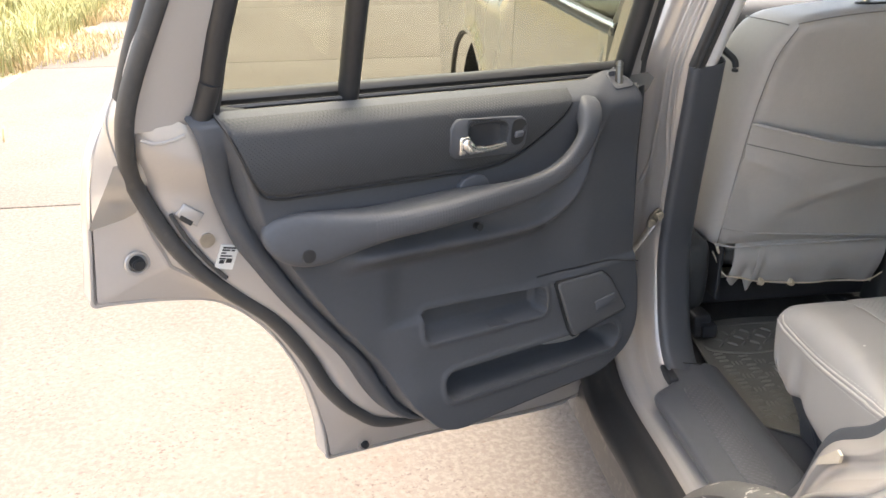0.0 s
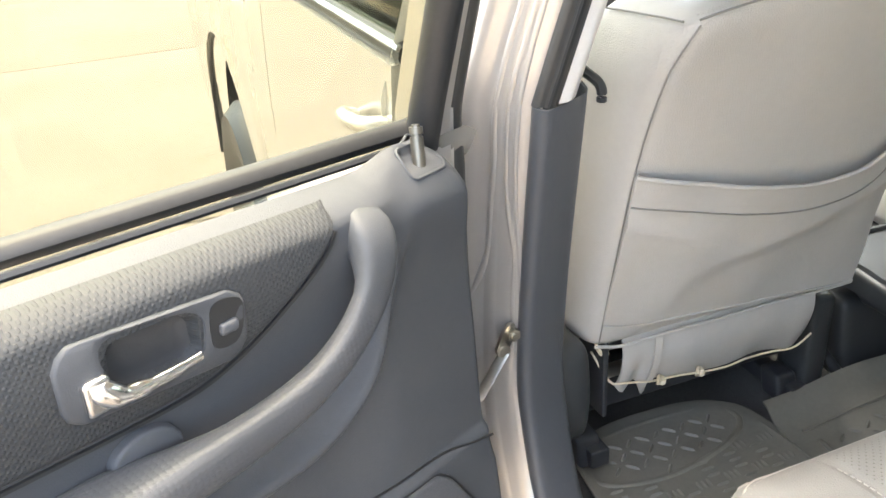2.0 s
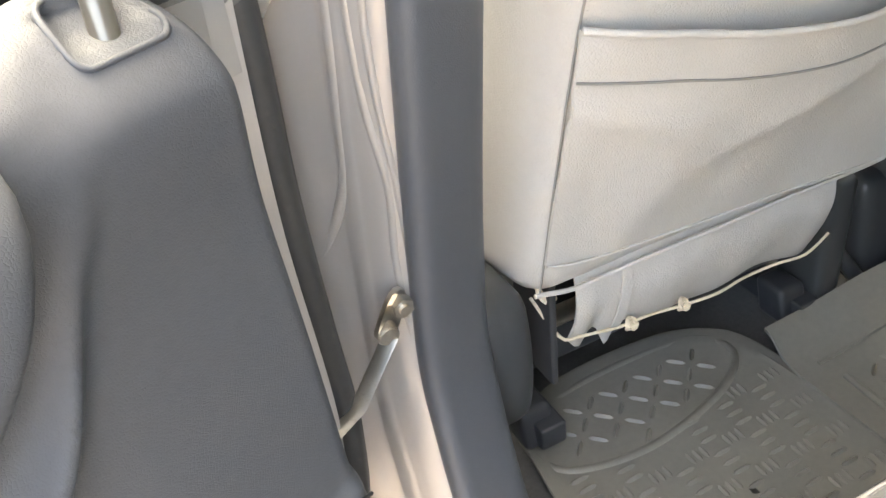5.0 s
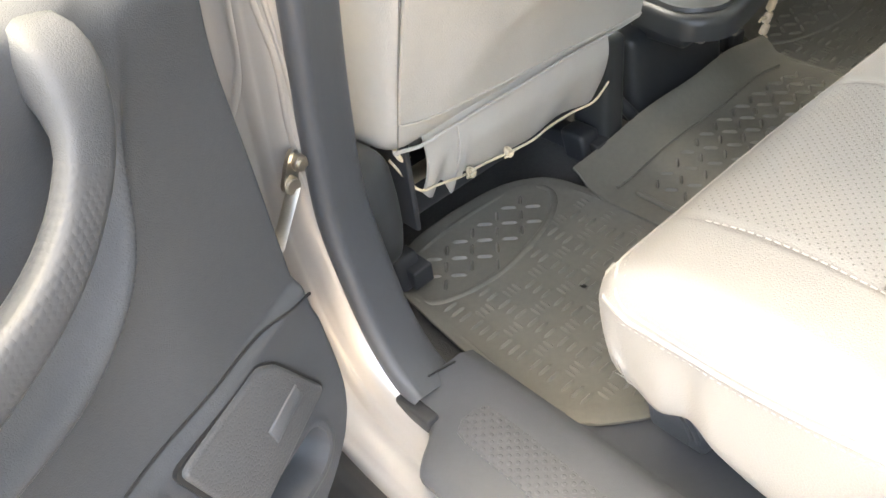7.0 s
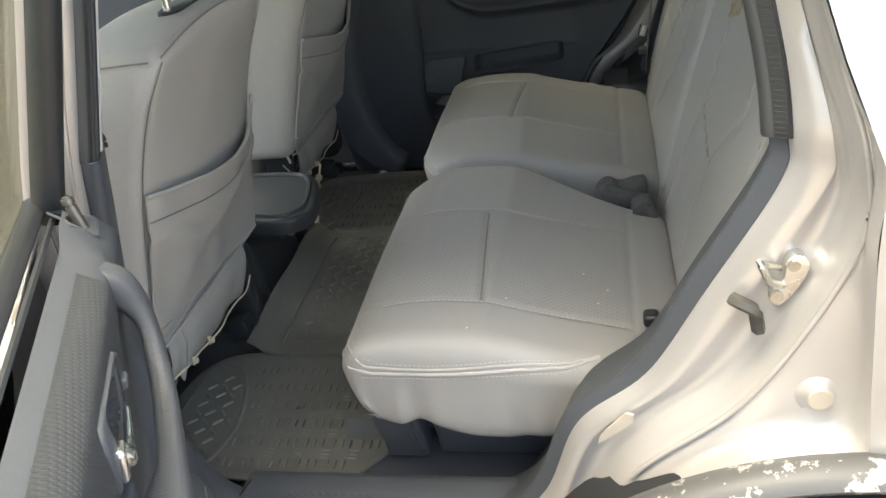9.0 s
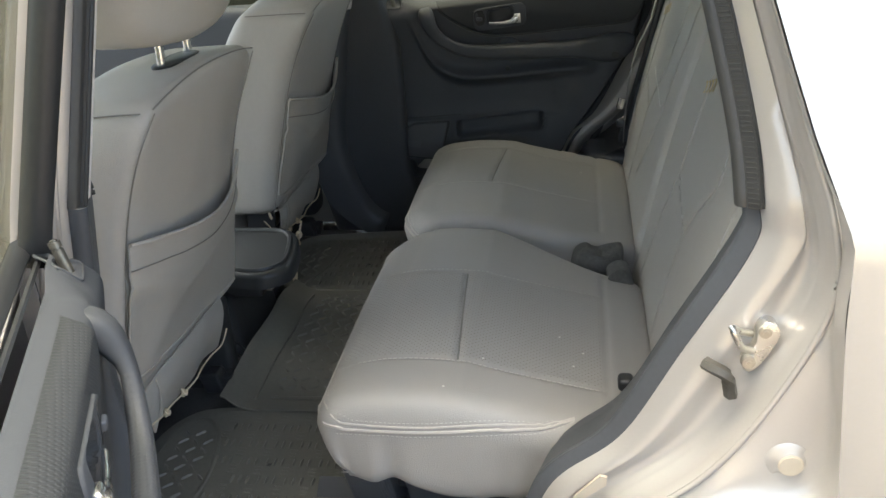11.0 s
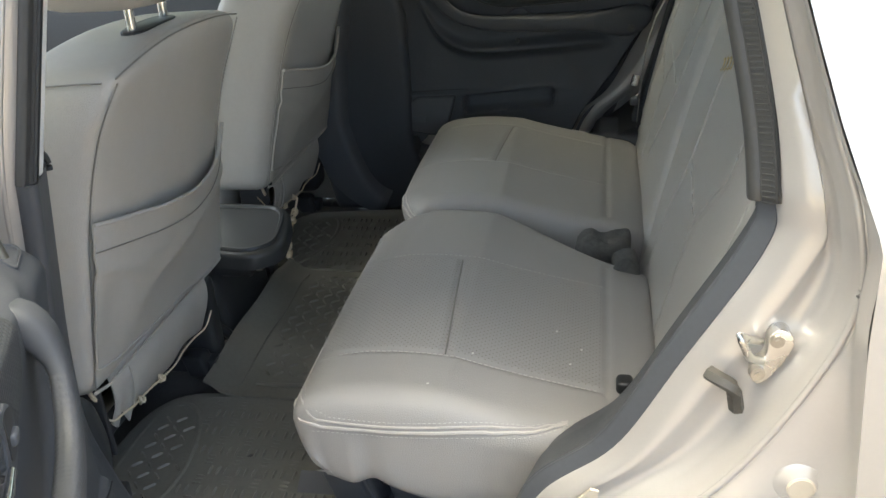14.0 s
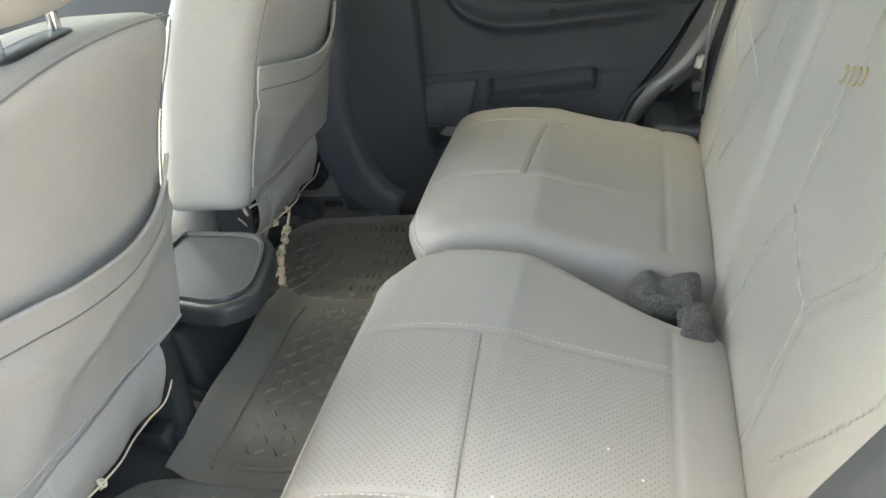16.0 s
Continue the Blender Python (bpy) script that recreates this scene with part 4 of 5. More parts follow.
    add("screw_tab", prism([(.440 + .027 * math.cos(a), .945 + .020 * max(math.sin(a), -.2)) for a in np.linspace(0, 6.283, 25)[:-1]], .070, .083, lambda x, y, h: (x, h, y), .003), PLASTIC, door, "screw cover tab")
    add("screw_slot", cyl((.435, .080, .885), (.435, .090, .885), .006, 14), BLACK, door)
    # ashtray
    lid = []
    corners = [(.268, .743), (.166, .739), (.148, .724), (.108, .655), (.236, .638)]
    for i, c2 in enumerate(corners):
        a2, b2 = np.array(corners[i - 1]), np.array(corners[(i + 1) % 5])
        c2 = np.array(c2)
        r2 = .010 if i not in (1, 2) else .006
        p2, q2 = c2 + (a2 - c2) / np.linalg.norm(a2 - c2) * r2, c2 + (b2 - c2) / np.linalg.norm(b2 - c2) * r2
        lid += [tuple(p2 * (1 - t) ** 2 + 2 * c2 * t * (1 - t) + q2 * t * t) for t in (0, .33, .67, 1)]
    slope = lambda x, y, h: (x, h - (y - .70) * .10, y)
    ash = add("ashtray", prism(lid, .070, .0885, slope, .004, 3), LEATHERY, door, "lidded grey ashtray with leather grain")
    mid_ = np.mean(lid, axis=0)
    add("lid_gap", prism([tuple(mid_ + (np.array(p) - mid_) * 1.055) for p in lid], .068, .0842, slope), BLACK, ash)
    add("lid_tab", prism([(.187, .690), (.141, .694), (.138, .679), (.184, .673)], .086, .0905, slope, .0015), PLASTIC_UP, ash, "worn lid tab")
    joint = [(u, panel_w(u, z) + .0002, z) for u, z in even([(.078, .735), (.100, .741), (.150, .752), (.250, .756), (.30, .757)], 40)]
    add("panel_joint", tube(joint, .0014, 5), BLACK, door, "fine joint line in the trim")
    # inside handle
    bez = []
    for cx_, cz, a0 in ((-.050, .0125, math.pi), (.050, .0125, math.pi / 2), (.050, -.0125, 0), (-.050, -.0125, -math.pi / 2)):
        for a in np.linspace(a0, a0 - math.pi / 2, 7):
            bez.append((.4195 + cx_ + .0185 * math.cos(a), 1.019 + cz + .0165 * math.sin(a) + .10 * cx_))
    bez = [tuple(q[:2]) for q in even(bez, 40, True, 4)]
    cup = [tuple(q[:2]) for q in even([(.392, 1.038), (.452, 1.046), (.455, 1.020), (.440, 1.002), (.395, .998), (.385, 1.015)], 40, True)]
    co_, cc_ = np.mean(bez, axis=0), np.mean(cup, axis=0)

    def back(w, z):
        return panel_w(.42, z, False) + .0050 + w - .0925

    def ring_at(line, mid, k, w):
        return [(mid[0] + (x - mid[0]) * k, back(w, mid[1] + (z - mid[1]) * k), mid[1] + (z - mid[1]) * k) for x, z in line]

    b = sheet([ring_at(bez, co_, 1, .078), ring_at(bez, co_, 1, .0925), ring_at(bez, co_, .985, .0940), ring_at(bez, co_, .95, .0948), ring_at(cup, cc_, 1.10, .0942), ring_at(cup, cc_, 1.0, .0930), ring_at(cup, cc_, .97, .0895)], closed_u=True)
    handle = add("handle_bezel", b, PLASTIC, door, "dark grey handle bezel")
    add("handle_cup", sheet([ring_at(cup, cc_, k, w) for k, w in ((.975, .0905), (.93, .085), (.82, .081), (.5, .079), (.02, .0785))], closed_u=True), PLASTIC_DK, handle, "dark scooped cup")
    add("lever", tube([(u, back(w, z), z) for u, w, z in even([(.392, .0965, 1.005), (.42, .0980, 1.004), (.45, .0990, 1.007), (.462, .0980, 1.016), (.470, .0945, 1.024)], 20)], [.004] * 4 + [.005] * 6 + [.007] * 4 + [.009] * 4 + [.007, .004], 10, flat=.7, up=(0, 1, 0)), CHROME, handle, "chrome lever")
    add("lever_root", rbox((.456, .088, 1.000), (.475, .1000, 1.028), .004, (2, 2, 2), lambda x, y, z: (x, back(y, z), z)), CHROME, handle, "chrome lever root")
    lk = [tuple(q[:2]) for q in even([(.356, 1.034), (.378, 1.036), (.380, 1.005), (.362, 1.000), (.355, 1.015)], 24, True)]
    add("lock_slot", prism(lk, .088, .0950, lambda x, y, h: (x, back(h, y), y)), BLACK, handle)
    add("lock_tab", rbox((.360, .090, 1.011), (.375, .0985, 1.021), .003, (2, 2, 2), lambda x, y, z: (x, back(y, z), z)), PLASTIC_UP, handle, "grey lock tab")
    # lock pin in its framed recess
    frame_ = []
    for cx_, cy_, a0 in ((-.016, .0048, math.pi), (.016, .0048, math.pi / 2), (.016, -.0048, 0), (-.016, -.0048, -math.pi / 2)):
        frame_ += [(.138 + cx_ + .006 * math.cos(a), 1.0625 + cy_ + .006 * math.sin(a)) for a in np.linspace(a0, a0 - math.pi / 2, 6)]
    add("recess_rim", tube([(u, panel_top(u, z - .0015) - .0006, z - .0015) for u, z in frame_], .0016, 8, closed=True, up=(0, 1, 0)), PLASTIC, door, "moulded rim round the lock pin")
    pin = add("lock_pin", merge(cyl((.1405, .0620, 1.040), (.1340, .0540, 1.0785), .0060, 18), cyl((.1342, .0542, 1.077), (.1338, .0538, 1.0798), .0052, 18), cyl((.1338, .0538, 1.0790), (.1322, .0522, 1.089), .0063, 20, .0060, .0022)), PIN, door, "olive grey lock pin")
    # fittings on the shell
    def set_back(u, z, w):
        return u - .012, w - .036, z - .015

    for u, w, z, r in ((.889, -.069, .888, .0105), (.558, -.080, .451, .008)):
        cap = add("bumper_plug", cyl((u, w - .012, z), (u, w + .014, z), r, 16, r * .8, .002), BLACK, door, "black rubber plug")
        add("plug_rim", tube([(u + (r + .004) * math.cos(a), w + .004, z + (r + .004) * math.sin(a)) for a in np.linspace(0, 6.283, 21)[:-1]], .003, 6, closed=True, up=(0, 1, 0)), PAINT, cap)
    st_ = prism([(.784, .925), (.808, .932), (.822, .902), (.798, .893)], .041, .0425, set_back)
    stick = add("sticker", st_, PAPER, door, "small white warning sticker")
    ax, ay = Vector((-.024, -.007)).normalized(), Vector((.014, -.030)).normalized()
    o2 = Vector((.808, .932))
    for i, (k0, k1, d, hh) in enumerate(((.003, .021, .004, .0012), (.003, .014, .0075, .0012), (.016, .021, .0075, .0012), (.003, .010, .0115, .0010), (.003, .019, .0155, .0010), (.003, .012, .0195, .0010), (.013, .021, .022, .0030), (.004, .011, .024, .0025))):
        q4 = [o2 + ax * a + ay * b for a, b in ((k0, d - hh), (k1, d - hh), (k1, d + hh), (k0, d + hh))]
        add("print_bar", prism([tuple(q) for q in q4], .0426, .0430, set_back), INK, stick)
    la = add("latch", prism([(.838, .965), (.862, .985), (.850, .998), (.826, .980)], .036, .0445, set_back, .002), PAINT, door, "painted latch cover")
    add("latch_slot", prism([(.846, .968), (.860, .980), (.856, .985), (.842, .973)], .044, .0452, set_back), INK, la)
    add("latch_hole", cyl((.814, .000, .927), (.814, .0064, .927), .010, 18), STEEL, door, "latch screw")
    return door


STEEL_BR = surface("bright zinc steel", (0.75, 0.73, 0.68), 0.28, 1.0, 0.1, 30.0, 300, 0.08, 0.0003)
STICK = surface("cream sticker", (0.52, 0.46, 0.36), 0.5, 0, 0.06, 30.0, 300, 0.0)
LEATHERY = surface("leather grained grey plastic", (0.076, 0.080, 0.085), 0.46, 0, 0.1, 5.0, 300, 0.35, 0.0006, cells=260)
PIN = surface("olive grey anodised pin", (0.20, 0.185, 0.155), 0.32, 0.7, 0.1, 20.0, 300, 0.05, 0.0003)
E1, N1 = Vector((-.894, -.447, 0)).normalized(), Vector((.447, -.894, 0)).normalized()
open_pose = Matrix(((E1.x, N1.x, 0, .02), (E1.y, N1.y, 0, -.02), (0, 0, 1, 0), (0, 0, 0, 1)))
shut_pose = Matrix(((0, 1, 0, 2 * MID - .02), (-1, 0, 0, -.02), (0, 0, 1, 0), (0, 0, 0, 1)))
rear_door(open_pose, False, "wide open silver rear door with dark grey trim panel")
rear_door(shut_pose, True, "closed far rear door with dark grey trim panel")

# ---- front seats ----
def seat_rear(z):
    return .036 - .20 * (z - .693) - .62 * max(0.0, z - .88) ** 2


def build_front_seat(label):
    s = thing("car_seat", label, "car seat", group="front seats")
    cx = .430

    def shape(x, y, z):
        # y 0 is the rear face, growing forward to .17
        h = (z - .69) / .47
        wide = 1 - .05 * h + .10 * y / .17 * (1 - .3 * h) - .10 * smoothstep(.80, 1.05, h)
        xx = cx + (x - cx) * wide
        bow = .014 * (1 - ((x - cx) / .23) ** 2) * math.sin(min(max(h, 0), 1) * math.pi)
        crown = (.008 - .020 * ((x - cx) / .22) ** 2) * smoothstep(.7, 1, h) - .04 * max(y - .05, 0) * smoothstep(.8, 1, h)
        wr = .0025 * noise.noise(Vector((x * 9, z * 7, 1.3)))
        return (xx, seat_rear(z) + y - bow * (y < .08) + wr, z + crown)

    back = part("backrest", rbox((.205, 0, .668), (.655, .17, 1.150), .032, (26, 8, 28), shape), VINYL, s, "grey vinyl covered backrest", 60)
    # seams: the corner seam, the top seam
    for x in (.212, .648):
        sgn = 1 if x < cx else -1
        path = [np.array(shape(x + .004 * sgn, .004, z)) for z in np.linspace(.676, 1.137, 40)]
        part("seam", tube([p + (.001 * sgn, -.0012, 0) for p in path], .0011, 6), SEAM, back)
        part("stitching", stitches([p + (.004 * sgn, -.003, 0) for p in path[4:]], .003, .004, .0006), THREAD, back)
    for y in (.03,):
        path = [np.array(shape(x, .008, 1.142)) + (0, -.002, .001) for x in np.linspace(.215, .645, 50)]
        part("seam", tube(path, .0013, 6), SEAM, back)
        part("stitching", stitches([p + (0, .006, .0035) for p in path], .003, .0035, .0006), THREAD, back)
    side = [np.array(shape(.207, y, 1.141)) for y in np.linspace(.02, .15, 14)]
    part("seam", tube(side, .0012, 6), SEAM, back)
    # map pocket
    top = curve((.205, .948), (.25, .938), (.30, .926), (.36, .912), (.43, .899), (.50, .892), (.56, .895), (.60, .908), (.63, .930), (.655, .955))
    base = curve((.205, .725), (.25, .712), (.33, .702), (.43, .694), (.53, .686), (.62, .680), (.655, .678))
    rows = []
    for t in np.linspace(0, 1, 24):
        row = []
        for x in np.linspace(.214, .646, 44):
            z = base(x) + (top(x) - base(x)) * t
            p = np.array(shape(x, .0, z))
            k = (x - .214) / .432
            sag = .004 + .020 * max(math.sin(math.pi * k), 0) ** .7 * t ** 1.4 + .005 * noise.noise(Vector((x * 14, z * 9, 4)))
            sag += .0055 * math.exp(-((z - .880 + .42 * (x - .214)) / .011) ** 2) * smoothstep(.45, .25, x) + .005 * math.exp(-((z - .800 - .25 * (x - .40)) / .014) ** 2) * smoothstep(.30, .40, x)
            sag += .004 * math.exp(-(((z - .915) - .5 * (x - .214)) / .03) ** 2) * (1 - k)
            row.append(p + (0, -sag, 0))
        rows.append(row)
    pocket = part("map_pocket", thick(rows, (0, .003, 0)), VINYL, s, "slack vinyl map pocket", 60)
    part("hem", tube([p + np.array((0, -.001, 0)) for p in rows[-1]], .0032, 8), VINYL, pocket, "piped pocket hem")
    line = []
    for x in np.linspace(.214, .646, 44):
        j = int(round((x - .214) / .432 * 43))
        z = top(x) - .040
        t = (z - base(x)) / (top(x) - base(x))
        i = min(max(int(t * 23), 0), 22)
        line.append(rows[i][j] + (rows[i + 1][j] - rows[i][j]) * (t * 23 - i) + (0, -.0012, 0))
    part("seam", tube(line, .0011, 6), SEAM, pocket)
    low = [np.array(shape(x, 0, base(x))) + (0, -.005, 0) for x in np.linspace(.214, .646, 40)]
    part("seam", tube(low, .0014, 6), VINYL, pocket)
    edge = [np.array(shape(x, .004, .672 + .012 * smoothstep(.26, .20, x))) + (0, -.004, 0) for x in np.linspace(.21, .65, 40)]
    part("hem", tube(edge, .0024, 6), VINYL, back)
    # loose skirt under the back, held with cord
    tie = curve((.20, .640), (.243, .609), (.285, .597), (.328, .584), (.396, .578), (.484, .575), (.568, .573), (.60, .592), (.64, .62))
    rows = []
    for t in np.linspace(0, 1, 14):
        row = []
        for x in np.linspace(.258, .592, 60):
            fold = .010 * math.sin(x * 60 + 2 * t) * t + .006 * noise.noise(Vector((x * 25, t * 3, 9)))
            drop = .690 - tie(x) + .006 + .004 * math.sin(x * 34) + .030 * math.exp(-((x - .305) / .010) ** 2) + .020 * math.exp(-((x - .268) / .010) ** 2)
            row.append((x + .004 * t * math.sin(x * 50), .050 + .014 * t - .012 * math.sin(t * 3.14) + .25 * fold, .690 - drop * t))
        rows.append(row)
    part("skirt", thick(rows, (0, .003, .001)), VINYL, s, "creased loose vinyl skirt", 60)
    part("strap", thick([[(x + .012 * k - .01 * t, .046 - .008 * math.sin(t * 3.14) + .006 * t, .672 - .085 * t) for k in (0, 1)] for t in np.linspace(0, 1, 8) for x in (.312,)], (0, .002, 0)), VINYL, s, "folded vinyl strap")
    path = even([(.226, .075, .650)] + [(x, .052 + .004 * math.sin(x * 40), tie(x)) for x in (.243, .265, .285, .305, .328, .36, .396, .44, .484, .53, .568, .598)], 60)
    flap = [[(.556 + .05 * a, .066 + .016 * a + .006 * t, .612 - .020 * a - .036 * t - .008 * a * t) for a in np.linspace(0, 1, 5)] for t in np.linspace(0, 1, 5)]
    part("skirt_corner", thick(flap, (0, .002, 0)), VINYL, s, "loose pale corner of the skirt")
    cord = part("cord", tube(path, .0017, 6), CORD, s, "cream tie cord with knots")
    for c in ((.328, .052, .584), (.396, .052, .578)):
        bm = bmesh.new()
        for a in range(4):
            o = Vector((math.cos(a * 2.1), math.sin(a * 3.3), math.sin(a * 1.7))) * .0035
            tube([Vector(c) + o * .8 + Vector((.0045 * math.cos(b), .004 * math.sin(b + a), .0045 * math.sin(b))) for b in np.linspace(0, 6.28, 12)[:-1]], .0022, 5, closed=True, bm=bm)
        part("knot", bm, CORD, cord)
    loop_ = [(.236, .070, .690), (.226, .060, .672), (.232, .058, .655), (.246, .064, .648)]
    part("loose_end", tube(even(loop_, 16), .0035, 6), CORD, s, "pale loose tape end")
    # cushion, frame, recliner
    part("seat_cushion", rbox((.21, .15, .56), (.65, .66, .69), .05, (10, 12, 4), lambda x, y, z: (x, y, z + .05 * smoothstep(.2, .7, y))), VINYL, s, "grey vinyl seat cushion")
    part("seat_frame", rbox((.22, .12, .50), (.64, .62, .57), .015, (4, 4, 2)), PLASTIC_DK, s, "black steel seat frame")
    for x in (.235, .600):
        part("rail", rbox((x - .016, .055, .455), (x + .016, .66, .485), .004, (2, 6, 2)), PLASTIC_DK, s, "black seat rail")
        part("rail_cover", rbox((x - .030, .070, .452), (x + .010, .115, .500), .008, (2, 3, 3), lambda a, b, c: (a, b + (c - .48) * .25, c)), PLASTIC_DK, s, "grey rail end cover")
    part("cross_tube", tube([(.235, .105, .585), (.600, .105, .585)], .011, 10), STEEL, s, "steel cross tube")
    part("recliner_plate", rbox((.232, .050, .55), (.240, .12, .70), .003, (1, 4, 6)), PLASTIC_DK, s)
    # headrest and its posts
    def head(x, y, z):
        k = (z - 1.19) / .20
        xx = cx + (x - cx) * (.86 + .28 * smoothstep(-.1, .55, k) - .12 * smoothstep(.7, 1.0, k))
        return (xx, y - .30 * (z - 1.19) * .5 + (-.020 + .06 * ((x - cx) / .15) ** 2 * .3), z - .003 + .012 * ((x - cx) / .15) ** 2 * (k < .5))
    hr = part("headrest", rbox((.250, -.085, 1.192), (.610, .035, 1.395), .034, (12, 8, 10), head), VINYL, s, "grey vinyl headrest", 60)
    hole = [(.43 + .04 * math.cos(a), -.132, 1.317 + .03 * math.sin(a)) for a in np.linspace(0, 6.283, 21)[:-1]]
    part("opening_rim", tube(hole, .009, 8, closed=True, up=(0, 1, 0)), VINYL, hr)
    # solid dark disc stands for the shade inside the through hole
    part("opening", cyl((.43, -.130, 1.317), (.43, -.095, 1.317), .036, 20), PLASTIC_DK, hr, "dark disc for the shaded opening in the headrest")
    for x in (.385, .478):
        part("post", cyl((x, -.040, 1.12), (x, -.044, 1.215), .0065, 14), CHROME, s, "chrome headrest post")
    slot = [tuple(q[:2]) for q in even([(.378, -.058), (.43, -.062), (.482, -.058), (.487, -.030), (.43, -.022), (.373, -.030)], 30, True)]
    part("post_slot", prism(slot, 1.140, 1.1605, lambda x, y, h: (x, y, h - .40 * (x - .43) ** 2), .002), BLACK, s, "black slot for the posts")
    return s


PLASTIC_DK2 = surface("satin dark grey plastic", (0.044, 0.047, 0.048), 0.36, 0, 0.1, 6.0, 600, 0.12, 0.0004)
driver = build_front_seat("grey vinyl covered front seat with map pocket and tied skirt")
lean = Matrix.Translation((.77, .022, 0)) @ Matrix.Translation((0, .04, .69)) @ Matrix.Rotation(radians(2.0), 4, "X") @ Matrix.Translation((0, -.04, -.69))
passenger = copy_thing(driver, lean)
part("recliner_cover", rbox((.138, .035, .530), (.205, .158, .695), .026, (4, 6, 8),
                            lambda a, b, c: (a, b - .014 * math.sin((c - .53) / .165 * 3.14), c)), PLASTIC_DK2, driver, "rounded dark recliner cover")
passenger["label"] = "grey vinyl covered passenger seat with knotted cord hanging below"


# ---- rear seat ----
def sits(x, y):
    """The height of the cushion's top."""
    z = .7185 - .010 * smoothstep(-.36, -.262, y) - .22 * max(0.0, -.475 - y) + .010 * math.exp(-((y + .40) / .10) ** 2)
    return z + .008 * math.exp(-((x - .48) / .2) ** 2)


def groove(x, y):
    g = 0.0
    g += math.exp(-((x - (.285 + .02 * (y + .46) * -.3)) / .0045) ** 2) * (-.685 < y < -.29)
    g += 1.3 * math.exp(-((y + .453 - .06 * (x - .42)) / .0045) ** 2) * (.285 < x < .562)
    g += math.exp(-((x - .566) / .0045) ** 2) * (-.685 < y < -.29)
    g += math.exp(-((y + .682) / .005) ** 2) * (x < .74)
    return min(g, 1.3)




def rear_cushion(bench, taper=0.0):
    """taper: how far the inner rear corner draws in."""

    def shape(x, y, z):
        k = smoothstep(.575, .70, z)
        top = sits(x, y)
        zz = .575 + (z - .575) * (top - .575) / .130
        if k > .85:
            zz -= .0035 * groove(x, y)
        flare = .012 * (1 - k)
        xx = x + (.003 * math.sin(y * 31) * (1 - k) if x < .2 else 0)
        yy = y + (.018 * math.sin((z - .575) * 20) if y > -.33 else 0) - (.022 * (1 - k) if y > -.30 else 0)
        yy -= .05 * smoothstep(.70, .79, x) * (y > -.35) * .6
        off = .036 - math.sqrt(max(.036 ** 2 - max(.611 - z, 0.0) ** 2, 0.0))
        xx -= .70 * off * smoothstep(.25, .20, x)
        yy += .25 * off * smoothstep(-.35, -.305, y)
        low = smoothstep(.675, .60, z)
        gather = low * (.0040 * math.sin(y * 95 + 3 * noise.noise(Vector((y * 9, 1, 2)))) * (x < .22) * (.35 + .65 * smoothstep(-.45, -.30, y)))
        gather2 = low * .0035 * math.sin(x * 80 + 3 * noise.noise(Vector((x * 9, 4, 2)))) * (y > -.31)
        xx, yy = xx + gather, yy + gather2
        xx -= taper * max(0.0, (x - .575) / .22) * smoothstep(-.46, -.72, y)
        return (xx + .0015 * noise.noise(Vector((x * 12, y * 12, z * 12))), yy, zz + (.010 + .006 * math.sin(y * 60) * smoothstep(-.40, -.33, y)) * (1 - k) * smoothstep(.62, .575, z) - .026 * (1 - k) * smoothstep(-.36, -.46, y))

    bm = rbox((.172, -.760, .575), (.796, -.275, .705), .036, (110, 90, 12), shape)
    tree = BVHTree.FromBMesh(bm)

    def lay(points, lift):
        out = []
        for p in points:
            loc, nrm, _, _ = tree.find_nearest(Vector(p))
            out.append(np.array(loc + nrm * lift))
        return out

    s = part("seat_cushion", bm, VINYL_PERF_DIM, bench, "grey vinyl cushion with perforated centre", 60)
    # piping round the top edge
    z = .684
    ring = even([(.80, -.300, z - .004), (.60, -.270, z + .002), (.40, -.269, z + .002), (.27, -.272, z), (.208, -.284, z - .002), (.178, -.318, z - .004), (.170, -.40, z - .006), (.170, -.50, z), (.174, -.585, z + .006), (.200, -.635, z + .014)], 120)
    part("piping", tube(lay(ring, .0004), .0026, 7), VINYL, s, "double stitched piping")
    part("piping", tube(lay([p + np.array((.003, -.002, .008)) for p in ring], .0), .0018, 6), VINYL, s)
    part("stitching", stitches(lay([p + np.array((.006, -.004, .014)) for p in ring], .0003), .0032, .0035, .0006), THREAD, s)
    part("stitching", stitches(lay([p + np.array((-.001, 0, -.008)) for p in ring], .0003), .0032, .0035, .0006), THREAD, s)
    seam = [(.281 + .02 * (y + .46) * -.3, y, sits(.281, y) + .0005) for y in np.linspace(-.31, -.675, 50)]
    part("stitching", stitches(seam, .005, .003, .0009), THREAD, s, "pale stitching")
    seam = [(x, -.453 + .06 * (x - .42), sits(x, -.453) - .0028) for x in np.linspace(.288, .560, 24)]
    part("seam", tube(seam, .0012, 5), SEAM, s, "dark sunken seam")
    seam = [(.572, y, sits(.572, y)) for y in np.linspace(-.31, -.675, 40)]
    part("stitching", stitches(seam, .004, .004, .0007), THREAD, s)
    for a, b, x0 in ((-.285, -.356, .200), (-.372, -.640, .212)):
        part("seat_foot", rbox((x0, b, .448), (.300, a, .600), .008, (3, 4, 5), lambda x, y, z: (x + .05 * smoothstep(.60, .45, z), y, z)), PLASTIC_UP, s, "dark plastic seat foot")
    for y in (-.349, -.341):
        part("foot_rib", rbox((.197, y - .0025, .470), (.215, y + .0025, .585), .002, (1, 1, 3), lambda x, y, z: (x + .05 * smoothstep(.60, .45, z), y, z)), PLASTIC_UP, s)
    part("seat_pan", rbox((.26, -.74, .50), (.76, -.30, .60), .01, (2, 2, 2)), PLASTIC_DK, s)
